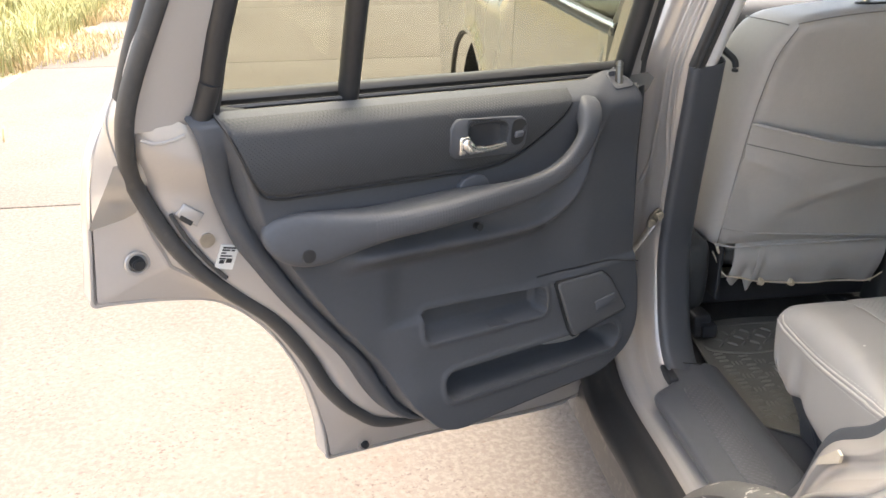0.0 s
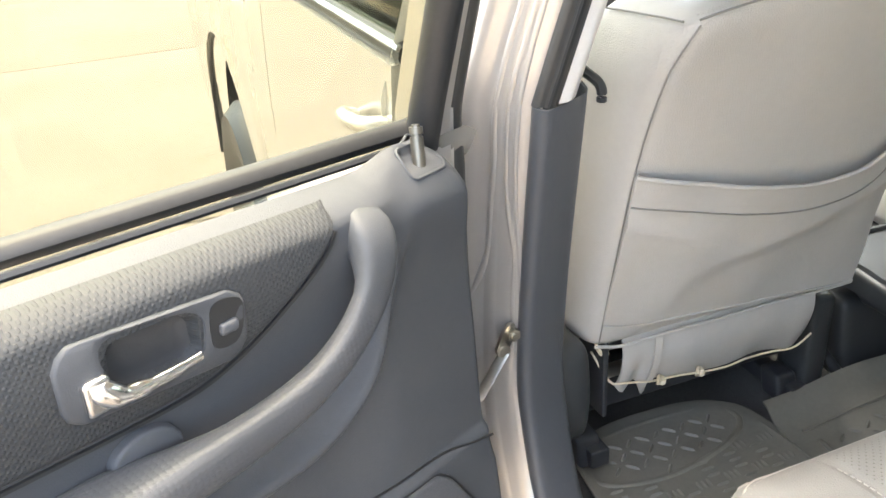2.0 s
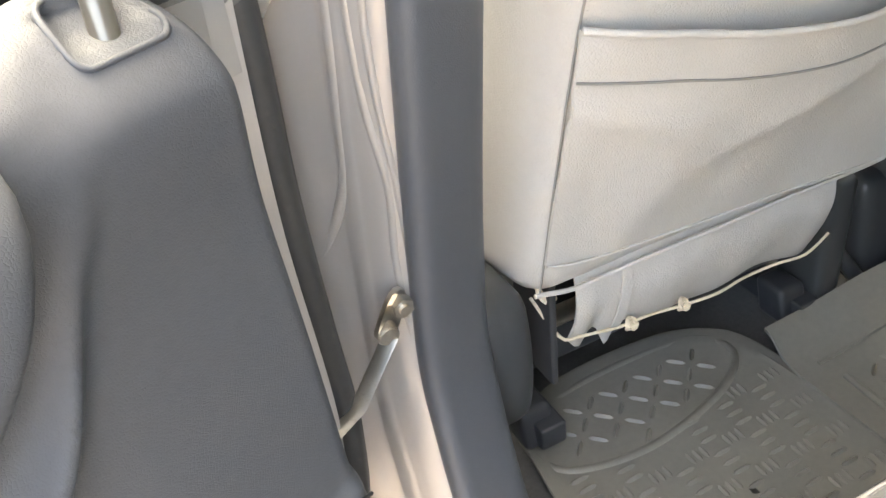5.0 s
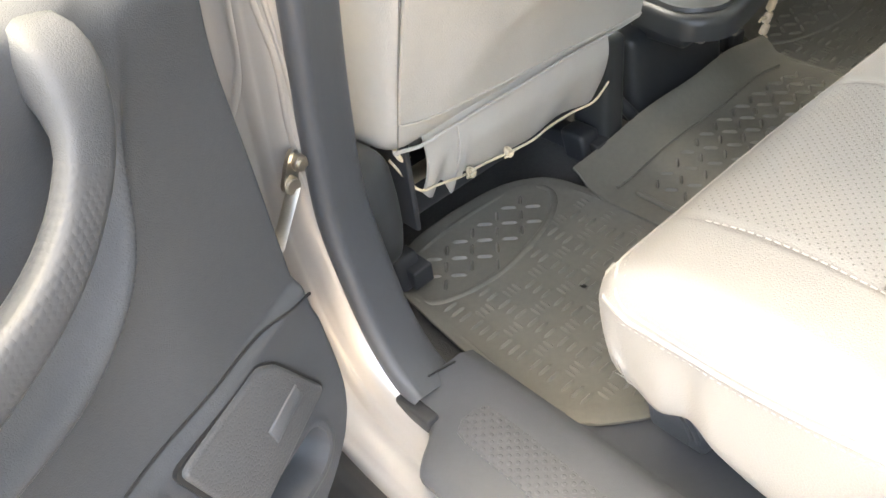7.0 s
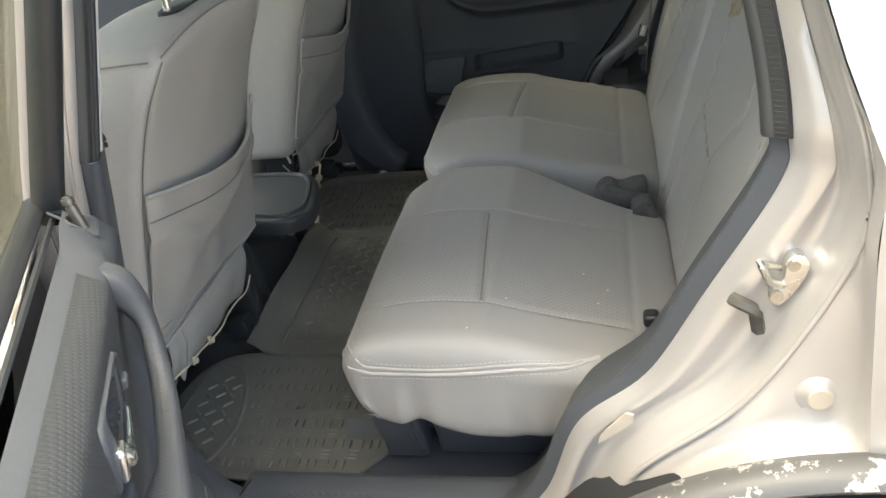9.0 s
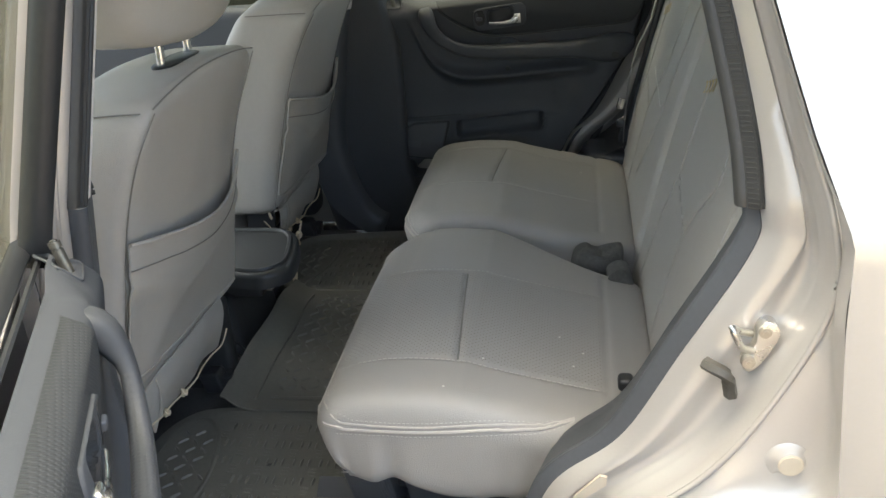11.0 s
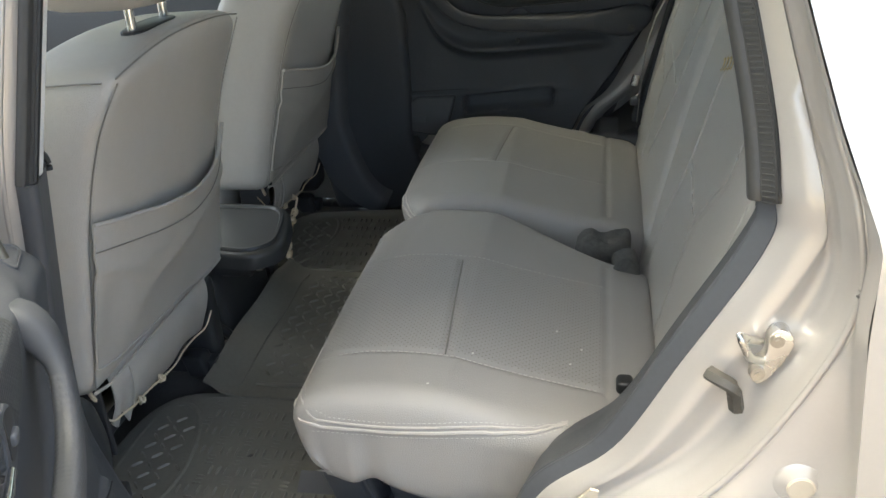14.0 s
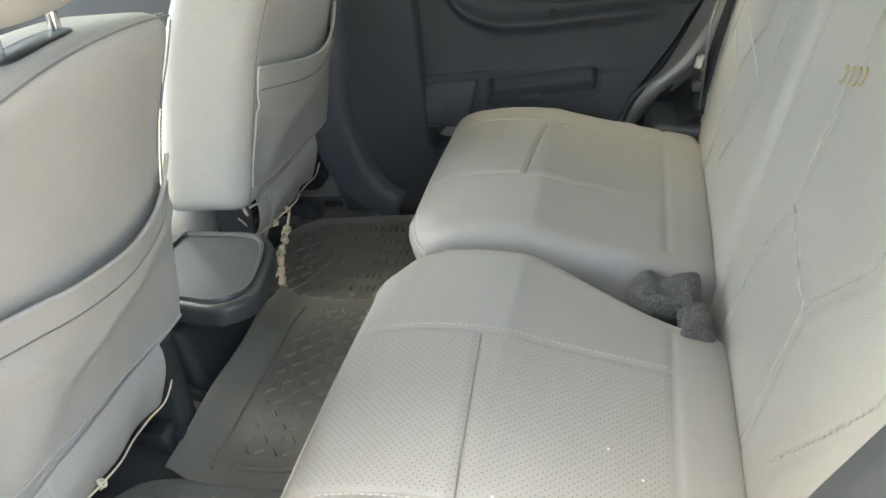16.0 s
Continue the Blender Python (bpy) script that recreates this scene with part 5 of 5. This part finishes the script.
    for x, y in ((.404, -.616), (.330, -.640), (.370, -.655), (.300, -.500), (.215, -.45)):
        c = lay([(x, y, .73)], .0)[0]
        part("speck", cyl(c, c + np.array((0, 0, .0006)), .0018, 8), PAPER, s, "pale speck on the vinyl")
    return s


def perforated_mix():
    """Vinyl with two perforated fields on the seat's centre, darkened against strong light."""
    m, nt, p = nodes_of("dimmed grey seat vinyl with perforated fields")
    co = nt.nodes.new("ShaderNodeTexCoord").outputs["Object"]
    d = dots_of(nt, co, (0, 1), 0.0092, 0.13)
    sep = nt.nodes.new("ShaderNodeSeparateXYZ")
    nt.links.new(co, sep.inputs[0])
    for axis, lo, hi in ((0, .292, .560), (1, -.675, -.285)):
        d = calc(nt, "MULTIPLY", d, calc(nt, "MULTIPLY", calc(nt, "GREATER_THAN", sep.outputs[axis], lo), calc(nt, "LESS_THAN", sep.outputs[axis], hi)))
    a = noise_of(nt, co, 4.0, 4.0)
    # base darker than VINYL, the same vinyl, to offset bright door light
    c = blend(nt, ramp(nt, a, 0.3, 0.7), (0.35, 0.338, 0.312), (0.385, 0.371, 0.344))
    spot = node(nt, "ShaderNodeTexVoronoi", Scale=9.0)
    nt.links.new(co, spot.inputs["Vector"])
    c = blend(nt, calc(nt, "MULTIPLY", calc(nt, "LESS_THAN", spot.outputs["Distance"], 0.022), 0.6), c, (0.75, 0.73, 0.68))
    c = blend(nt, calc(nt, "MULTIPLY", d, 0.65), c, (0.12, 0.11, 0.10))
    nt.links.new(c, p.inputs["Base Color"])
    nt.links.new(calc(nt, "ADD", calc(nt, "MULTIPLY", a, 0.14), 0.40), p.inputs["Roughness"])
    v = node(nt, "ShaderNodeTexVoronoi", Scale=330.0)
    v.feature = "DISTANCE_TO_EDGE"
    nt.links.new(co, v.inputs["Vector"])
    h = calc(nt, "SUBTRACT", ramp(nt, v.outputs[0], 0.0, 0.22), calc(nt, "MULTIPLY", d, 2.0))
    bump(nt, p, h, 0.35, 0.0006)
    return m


VINYL_PERF_DIM = perforated_mix()
near_bench = thing("rear_bench", "grey vinyl rear bench half beside the open door", "car seat", group="rear bench halves")
rear_cushion(near_bench, .115)


BACK_SEAMS = [((.345, .205), (.505, .240)), ((.505, .240), (.500, .361)), ((.500, .361), (.500, .60)), ((.505, .240), (.552, .141)), ((.552, .141), (.590, .0)),
              ((.345, .205), (.245, .315)), ((.245, .315), (.215, .60)), ((.345, .205), (.365, .0)), ((.26, .07), (.187, .174)), ((.187, .174), (.128, .267)), ((.128, .267), (.10, .60))]


def rear_back(bench, m):

    def groove_b(x, z):
        g = 0.0
        for (x0, z0), (x1, z1) in BACK_SEAMS:
            d = np.array((x1 - x0, z1 - z0))
            t = np.clip(((x - x0) * d[0] + (z - z0) * d[1]) / (d @ d), 0, 1)
            g = max(g, math.exp(-((math.hypot(x - x0 - t * d[0], z - z0 - t * d[1])) / .005) ** 2))
        return g

    def shape(x, y, z):
        front = smoothstep(-.06, -.005, y)
        return (x, y + front * (.012 * math.sin(min(max(z / .6, 0), 1) * 3.14) - .004 * groove_b(x, z)) + .0015 * noise.noise(Vector((x * 9, z * 9, 3))), z)

    def put(name, bm, material, parent, text="", smooth=38):
        bmesh.ops.transform(bm, matrix=m, verts=bm.verts)
        return part(name, bm, material, parent, text, smooth)

    bm = rbox((.0, -.13, -.11), (.700, .0, .62), .030, (96, 5, 96), shape)
    tree = BVHTree.FromBMesh(bm)
    s = put("backrest", bm, VINYL, bench, "grey vinyl backrest cover", 60)
    for (x0, z0), (x1, z1) in BACK_SEAMS:
        line = [np.array(tree.find_nearest(Vector((x0 + (x1 - x0) * k + .006, .02, z0 + (z1 - z0) * k)))[0]) for k in np.linspace(0, 1, 40)]
        put("piping", tube(line, .0016, 6), VINYL, s, "thin vinyl piping")
    for cx_, cz in ((.530, .390),):
        for dx, dz in ((0, 0), (-.020, .006), (-.040, .012), (-.058, .018)):
            ring_ = [(cx_ + dx + .006 * math.cos(a), .0118, cz + dz + .010 * math.sin(a)) for a in np.linspace(.6, 5.2, 12)]
            put("embroidered_mark", tube(ring_, .0011, 5), GOLD, s, "small gold embroidered mark")


GOLD = surface("gold embroidery thread", (0.55, 0.45, 0.25), 0.5, 0.2, 0.2, 40, 500, 0.3, 0.0005)
BACK_LEAN = Matrix.Rotation(radians(15.0), 4, "X")
rear_back(near_bench, Matrix.Translation((.105, -.755, .655)) @ BACK_LEAN)
far_bench = copy_thing(near_bench, Matrix.Translation((.715, 0, 0)))
for ob in [o for o in far_bench.children if o.name.startswith("seat_cushion")]:
    for o in (*ob.children_recursive, ob):
        bpy.data.objects.remove(o)
rear_cushion(far_bench)
far_cushion = [o for o in far_bench.children if o.name.startswith("seat_cushion")][0]
far_cushion.matrix_basis = Matrix.Translation((1.5146 - .715, 0, 0)) @ Matrix.Diagonal((-.87, 1, 1, 1))
far_back = [o for o in far_bench.children if o.name.startswith("backrest")][0]
# one short seam in white, paler than the other piping
part("white_piping", tube([Matrix.Translation((.105, -.755, .655)) @ BACK_LEAN @ Vector((x, .0115, z)) for x, z in even([(.178, .252), (.25, .262), (.33, .270), (.41, .280)], 14)], .0022, 6), PAPER, far_back, "short pale piping")
far_bench["label"] = "grey vinyl rear bench half beside the closed door"

# dark cloth and buckles in the gap between the halves
t = thing("buckle_pocket", "dark grey quilted cloth lying between the bench halves", "cloth")


def rag(x, y, z):
    return (x + .012 * noise.noise(Vector((x * 18, y * 18, 2))), y + .012 * noise.noise(Vector((x * 18, y * 18, 5))), z + .018 * noise.noise(Vector((x * 30, y * 30, 8))))


part("cloth", rbox((.712, -.728, .640), (.796, -.626, .691), .022, (30, 26, 8), rag), CLOTH, t)
part("fold", rbox((.645, -.742, .636), (.728, -.690, .678), .018, (24, 18, 6), rag), CLOTH, t)
t = thing("seat_buckle", "black seat belt buckle tucked beside the cushion", "seat belt buckle")
part("buckle", rbox((.224, -.714, .716), (.250, -.692, .736), .007, (3, 4, 4)), BLACK, t)
part("stalk", tube(even([(.238, -.706, .722), (.242, -.722, .700), (.246, -.735, .66)], 8), .008, 6), BLACK, t)
t = thing("far_belt_anchor", "dark seat belt and anchor beside the far cushion", "seat belt")
part("anchor", rbox((1.352, -.755, .748), (1.370, -.735, .768), .006, (3, 3, 4)), PLASTIC, t)
part("webbing", thick([[(1.395 + d, y, z) for d in (0, .028)] for y, z in even([(-.755, .68), (-.775, .90), (-.83, 1.05), (-.87, 1.40)], 12)], (.0, .002, 0)), WEB, t, "belt webbing")
part("clip", cyl((1.352, -.742, .80), (1.352, -.748, .825), .009, 12), CHROME, t, "bright belt clip")

# ---- front belt on the near pillar ----
t = thing("front_seat_belt", "grey front seat belt hanging behind the door pillar", "seat belt")
rows = [[(x, y + .006 * k, z) for k, x in ((0, .138), (1, .150), (2, .164))] for y, z in even([(.052, .50), (.040, .80), (.022, 1.0), (.0, 1.20), (-.03, 1.48)], 20)]
part("webbing", thick(rows, (.001, .003, 0)), WEB, t)
part("guide_arm", tube(even([(.148, .004, 1.088), (.160, -.003, 1.075), (.174, -.010, 1.062), (.178, -.013, 1.052), (.178, -.013, 1.040)], 16), .0075, 8, flat=.8), PLASTIC_DK2, t, "dark plastic belt guide arm")
part("screw", cyl((.150, .003, 1.062), (.150, -.005, 1.062), .005, 10), STEEL, t)

# ---- floor, mats ----
rows = [[(x, y, .415 + .045 * math.exp(-((x - MID) / .20) ** 4)) for x in np.linspace(.17, 2 * MID - .17, 40)] for y in np.linspace(-.80, 1.25, 24)]
tagged(part("floor", thick(rows, (0, 0, -.04)), CARPET, None), "grey felt car floor", "floor", kind="structure")


def rib(bm, x, y, z, ang, ln=.013, w=.0032, h=.0022):
    c, s_ = math.cos(ang), math.sin(ang)
    pts = [(-ln, 0, 0), (-ln * .6, -w, 0), (ln * .6, -w, 0), (ln, 0, 0), (ln * .6, w, 0), (-ln * .6, w, 0), (-ln * .6, 0, h), (ln * .6, 0, h)]
    v = [bm.verts.new((x + a * c - b * s_, y + a * s_ + b * c, z + d)) for a, b, d in pts]
    for f in ((0, 1, 6), (1, 2, 7, 6), (2, 3, 7), (3, 4, 7), (4, 5, 6, 7), (5, 0, 6)):
        bm.faces.new([v[i] for i in f])


def inside(x, y, poly):
    hit = False
    for (x0, y0), (x1, y1) in zip(poly, poly[1:] + poly[:1]):
        if (y0 > y) != (y1 > y) and x < (x1 - x0) * (y - y0) / (y1 - y0) + x0:
            hit = not hit
    return hit


def near_edge(x, y, poly):
    best = 9.0
    for (x0, y0), (x1, y1) in zip(poly, poly[1:] + poly[:1]):
        dx, dy = x1 - x0, y1 - y0
        t = min(max(((x - x0) * dx + (y - y0) * dy) / (dx * dx + dy * dy + 1e-12), 0), 1)
        best = min(best, math.hypot(x - x0 - t * dx, y - y0 - t * dy))
    return best


def mat_thing(label, outline, z0, lip, dx=0.0, heel=None):
    t = thing("floor_mat", label, "floor mat", group="floor mats")
    poly = [tuple(p[:2]) for p in even([(x + dx, y) for x, y in outline], 70, True)]
    c = np.mean(poly, axis=0)
    rows = []
    for k, h in ((1.0, .0), (1.0, lip), (.975, lip + .001), (.955, lip * .7), (.93, .004), (.90, 0.0), (.6, 0.0), (.3, 0.0), (.02, 0.0)):
        rows.append([(c[0] + (x - c[0]) * k, c[1] + (y - c[1]) * k, z0 + h) for x, y in poly])
    part("sheet", sheet(rows, closed_u=True), MAT, t, "grey rubber sheet with raised lip", 50)
    bm = bmesh.new()
    hp = [(x + dx, y) for x, y in heel] if heel else None
    step = .0247
    for i in range(-30, 30):
        for j in range(-30, 30):
            x, y = (.386 if c[0] < MID else 2 * MID - .386) + i * step, j * step
            if not inside(x, y, poly) or near_edge(x, y, poly) < .028:
                continue
            if hp and near_edge(x, y, hp) < .013:
                continue
            if hp and inside(x, y, hp):
                rib(bm, x, y, z0, .785 if (i + j) % 2 else -.785, .012, .0028, .0034)
            elif (i + j) % 2 == 0:
                a, gap = (0, .0140) if i % 2 == 0 else (1.5708, .0088)
                for o in (-gap, 0, gap):
                    rib(bm, x - o * math.sin(a), y + o * math.cos(a), z0, a, .0120 if i % 2 == 0 else .0085, .0028, .0034 if i % 2 == 0 else .0018)
    tagged(part("ribs", bm, MAT, t, "raised tread bars"), kind="stuff")
    if hp:
        part("heel_ridge", tube([(x, y, z0 + .001) for x, y in [tuple(p) for p in even(hp, 50, True)]], .005, 6, closed=True, flat=.5), MAT, t)
    return t


MAT_LINE = [(.186, -.150), (.192, -.205), (.228, -.256), (.325, -.312), (.50, -.330), (.545, -.28), (.545, -.10), (.535, .070), (.500, .125), (.43, .150), (.30, .150), (.225, .110), (.205, .03)]
HEEL = [(.215, .080), (.235, .030), (.33, .010), (.45, .035), (.505, .080), (.47, .125), (.33, .132), (.235, .115)]
mat_thing("dusty grey rubber floor mat behind the front seat", MAT_LINE, .440, .004, 0, HEEL)
mat_thing("dusty grey rubber floor mat on the far side", [(2 * MID + .0 - x, y) for x, y in MAT_LINE], .440, .012, 0, [(2 * MID - x, y) for x, y in HEEL])
t = thing("tunnel_mat", "grey rubber mat over the middle hump", "floor mat", group="floor mats")


def hump(x, y):
    return .448 + .030 * math.exp(-((x - .80) / .17) ** 4)


rows = []
for y in np.r_[np.linspace(-.36, .02, 14), .03, .04, .05]:
    lipz = .030 * smoothstep(.005, .05, y)
    rows.append([(x, y + .008 * math.sin(x * 14), hump(x, y) + lipz) for x in np.linspace(.530, 1.03, 30)])
part("sheet", thick(rows, (0, 0, -.004)), MAT, t, "", 50)
part("lip_fold", tube([(x, -.008 + .008 * math.sin(x * 14), hump(x, 0) + .002) for x in np.linspace(.56, .99, 24)], .003, 6), MAT, t)
bm = bmesh.new()
for i in range(18):
    for j in range(12):
        x, y = .60 + i * .0235, -.30 + j * .0235
        if x < .98 and y < -.030:
            rib(bm, x, y, hump(x, y), .6 if (i + j) % 2 else 2.2, .012, .0028, .0034)
tagged(part("ribs", bm, MAT, t), kind="stuff")
part("edge_ridge", tube([(.572 + .006 * math.sin(y * 19), y, hump(.572, y) + .0015) for y in np.linspace(-.35, -.03, 20)], .0042, 8), MAT, t, "raised edge of the mat")

# ---- sill scuff plate ----
t = thing("scuff_plate", "slate grey sill scuff plate with pimpled grip", "scuff plate")
outer_x = curve((-.62, .035), (-.40, .028), (-.20, .024), (-.165, .030), (-.140, .066), (-.115, .082), (-.08, .088))
rows = []
for y in np.r_[np.linspace(-.62, -.20, 18), np.linspace(-.19, -.085, 16)]:
    x0 = outer_x(y)
    rows.append([(x0 + .004, y, .462), (x0, y, .474), (x0 + .003, y, .4795), (x0 + .012, y, .482), (.13, y, .485), (.165, y, .484), (.185, y, .474), (.200, y, .445), (.205, y, .425)])
part("cover", thick(rows, (0, 0, -.003)), PLASTIC_UP, t, "", 60)
grip = [tuple(p[:2]) for p in even([(.082, -.180), (.088, -.163), (.105, -.155), (.125, -.160), (.133, -.178), (.130, -.30), (.122, -.44), (.10, -.46), (.078, -.44), (.080, -.30)], 40, True)]
part("grip", prism(grip, .480, .4862, lambda x, y, h: (x, y, h), .001), SCUFF, t, "pimpled grip strip")
part("inner_cover", thick([[(x, y, z) for x, z in ((.198, .447), (.215, .436), (.25, .434), (.30, .440), (.33, .46))] for y in np.linspace(-.62, -.20, 14)], (0, 0, -.004)), PLASTIC_UP, t, "moulded sill cover")
part("joint", tube([(.088, -.088, .489), (.112, -.090, .4925), (.150, -.094, .489)], .0014, 5), BLACK, t)
part("clip", rbox((.070, -.135, .468), (.088, -.080, .488), .004, (2, 4, 2)), PLASTIC_DK, t, "small dark clip")

# ---- folding tray between the front seats ----
t = thing("centre_tray", "dark grey folding tray between the front seats", "tray table")
out = [tuple(p[:2]) for p in even([(.686, .055), (.679, .004), (.692, -.030), (.735, -.055), (.850, -.034), (.898, -.008), (.915, .025), (.918, .150), (.90, .175), (.715, .175), (.692, .15)], 60, True)]
part("tray", prism(out, .634, .668, lambda x, y, h: (x, y, h), .012, 4), PLASTIC_DK2, t, "rounded tray top")
inn = [(.805 + (x - .805) * .86, .075 + (y - .075) * .84) for x, y in out]
part("well_rim", tube([(x, y, .6690) for x, y in inn], .0055, 6, closed=True), PLASTIC_DK2, t)
part("bracket", rbox((.735, .02, .585), (.865, .12, .632), .01, (3, 3, 2)), PLASTIC_DK, t)
part("worn_latch", rbox((.765, .010, .585), (.830, .030, .612), .005, (4, 2, 3)), STEEL, t, "dirty metal latch")
part("pedestal", rbox((.700, .065, .440), (.935, .42, .600), .02, (4, 6, 4), lambda x, y, z: (x, y + .02 * (z - .44) / .16, z)), PLASTIC_DK2, t, "dark console rear")
part("recess_rib", tube(even([(.66, .10, .53), (.675, .075, .50), (.70, .062, .46), (.72, .055, .45)], 12), .010, 8), PLASTIC_DK2, t)
part("side_post", rbox((.612, .06, .445), (.655, .13, .64), .012, (2, 3, 5)), PLASTIC_DK2, t)

# knotted cord hanging under the passenger seat
t = thing("hanging_cord", "knotted cream cord hanging below the passenger seat", "cord")
bm = bmesh.new()
line = even([(1.115, .050, .600), (1.085, .055, .560), (1.060, .060, .535), (1.048, .062, .500), (1.044, .064, .455)], 40)
tube(line, .0028, 6, bm=bm)
part("cord", bm, CORD, t)
for i, k in enumerate((8, 13, 18, 23, 28, 33, 38)):
    c = line[k]
    part("knot", rbox(c - np.array((.008, .007, .010)), c + np.array((.008, .007, .010)), .0065, (2, 2, 2), lambda x, y, z: (x + .003 * math.sin(z * 300), y, z)), CORD, t)
    d = .018 * (1 if i % 2 else -1)
    if i < 5:
        part("cord_end", tube([c, c + np.array((d, 0, .006)), c + np.array((d * 1.5, .0, .002))], [.0035, .003, .002], 6), CORD, t)

# ---- fittings on the jamb ----
STOP = surface("worn olive black rubber", (0.060, 0.055, 0.045), 0.45, 0, 0.3, 40.0, 300, 0.2, 0.0005, dirt=0.5, dirt_col=(0.16, 0.14, 0.10))
t = thing("door_striker", "bright zinc door striker loop", "door striker")
loop_ = even([(.052, -.822, .916), (.036, -.806, .928), (.027, -.798, .938), (.024, -.799, .934), (.026, -.806, .919), (.031, -.811, .910), (.052, -.830, .893)], 24)
part("loop", tube(loop_, .0040, 8), STEEL_BR, t)
plate = [tuple(q[:2]) for q in even([(-.829, .928), (-.842, .934), (-.850, .924), (-.845, .905), (-.835, .884), (-.823, .870), (-.815, .878), (-.818, .893), (-.827, .905)], 36, True)]
part("plate", prism(plate, -.014, .004, lambda y, z, h: (.049 - h + .25 * (y + .83), y, z), .001), STEEL_BR, t, "bright striker base plate")
for y, z in ((-.836, .922), (-.821, .884)):
    part("bolt", merge(cyl((.050, y, z), (.042, y, z), .0085, 18, .0070, .001), cyl((.045, y, z), (.0405, y, z), .0035, 6)), STEEL, t, "striker bolt with washer")
t = thing("door_stop", "worn olive rubber door stop", "door stop")
part("block", tube(even([(.046, -.775, .882), (.038, -.785, .880), (.034, -.797, .874), (.036, -.801, .860), (.038, -.804, .845)], 14), .0085, 6, flat=.85), STOP, t)
t = thing("jamb_sticker", "small cream sticker on the jamb", "sticker")
part("label", prism([(-.629, .671), (-.632, .685), (-.663, .719), (-.672, .717), (-.671, .705)], 0, .004, lambda y, z, h: (.050 - h, y, z)), STICK, t)
t = thing("jamb_plug", "round body plug in a pressed dome", "body plug")
part("dome", cyl((.010, -.864, .785), (-.004, -.864, .785), .032, 28, .019, .006), PAINT, t)
part("plug", cyl((-.003, -.864, .785), (-.0055, -.864, .785), .014, 20, .013, .001), STICK, t, "cream painted plug")
t = thing("check_strap", "zinc door check strap with two bolts", "door check strap")
part("bracket", prism([tuple(p[:2]) for p in even([(.044, .752), (.040, .765), (.056, .783), (.068, .784), (.074, .772), (.058, .752)], 20, True)], .000, .006, lambda x, z, h: (x, h - .012 + (x - .06) * .6, z), .001), STEEL, t)
part("bolt", merge(cyl((.066, -.008, .773), (.066, -.017, .773), .0085, 6), cyl((.066, -.014, .773), (.066, -.020, .773), .0045, 10)), STEEL, t, "hex bolt")
part("rivet", cyl((.049, -.015, .760), (.049, -.025, .760), .0095, 16, .008, .001), STEEL, t, "rivet head")
part("strap", thick([[(x, y, z) for x, y in ((a - .004, b), (a + .006, b - .006))] for a, b, z in [(.048, -.018, .757), (.030, -.022, .735), (.010, -.028, .712), (-.02, -.035, .70)]], (0, -.003, .0)), STEEL, t, "bright strap arm")

# ---- wheel ----
prof = [(.06, .205), (.075, .30), (.05, .332), (-.05, .332), (-.085, .30), (-.075, .205)]
rows = [[(x + .06, -.92 + r * math.cos(a), .332 + r * math.sin(a)) for x, r in prof] for a in np.linspace(0, 6.2832, 49)[:-1]]
tyre = part("wheel", sheet(rows, closed_v=True), BLACK, car, "black tyre")
rows = [[(x + .06, -.92 + r * math.cos(a), .332 + r * math.sin(a)) for x, r in ((-.07, .206), (-.05, .18), (-.03, .10), (-.05, .05), (-.05, .001))] for a in np.linspace(0, 6.2832, 41)[:-1]]
part("rim", sheet(rows, closed_v=True), CHROME, tyre, "silver rim")

# ---- pieces of the pavement ----
JOINTS_X, JOINTS_Y = [-2.85, .95, 4.75], [-10.65, -7.4, -4.1, -.85, 2.40, 5.65, 8.9, 12.15, 15.4]
for x0, x1 in zip(JOINTS_X, JOINTS_X[1:]):
    for y0, y1 in zip(JOINTS_Y, JOINTS_Y[1:]):
        bm = rbox((x0 + .005, y0 + .006, -.15), (x1 - .005, y1 - .006, 0), .006, (6, 6, 1), lambda x, y, z: (x, y, z + .003 * noise.noise(Vector((x, y, 0)))))
        part("slab", bm, CONCRETE, pavement)
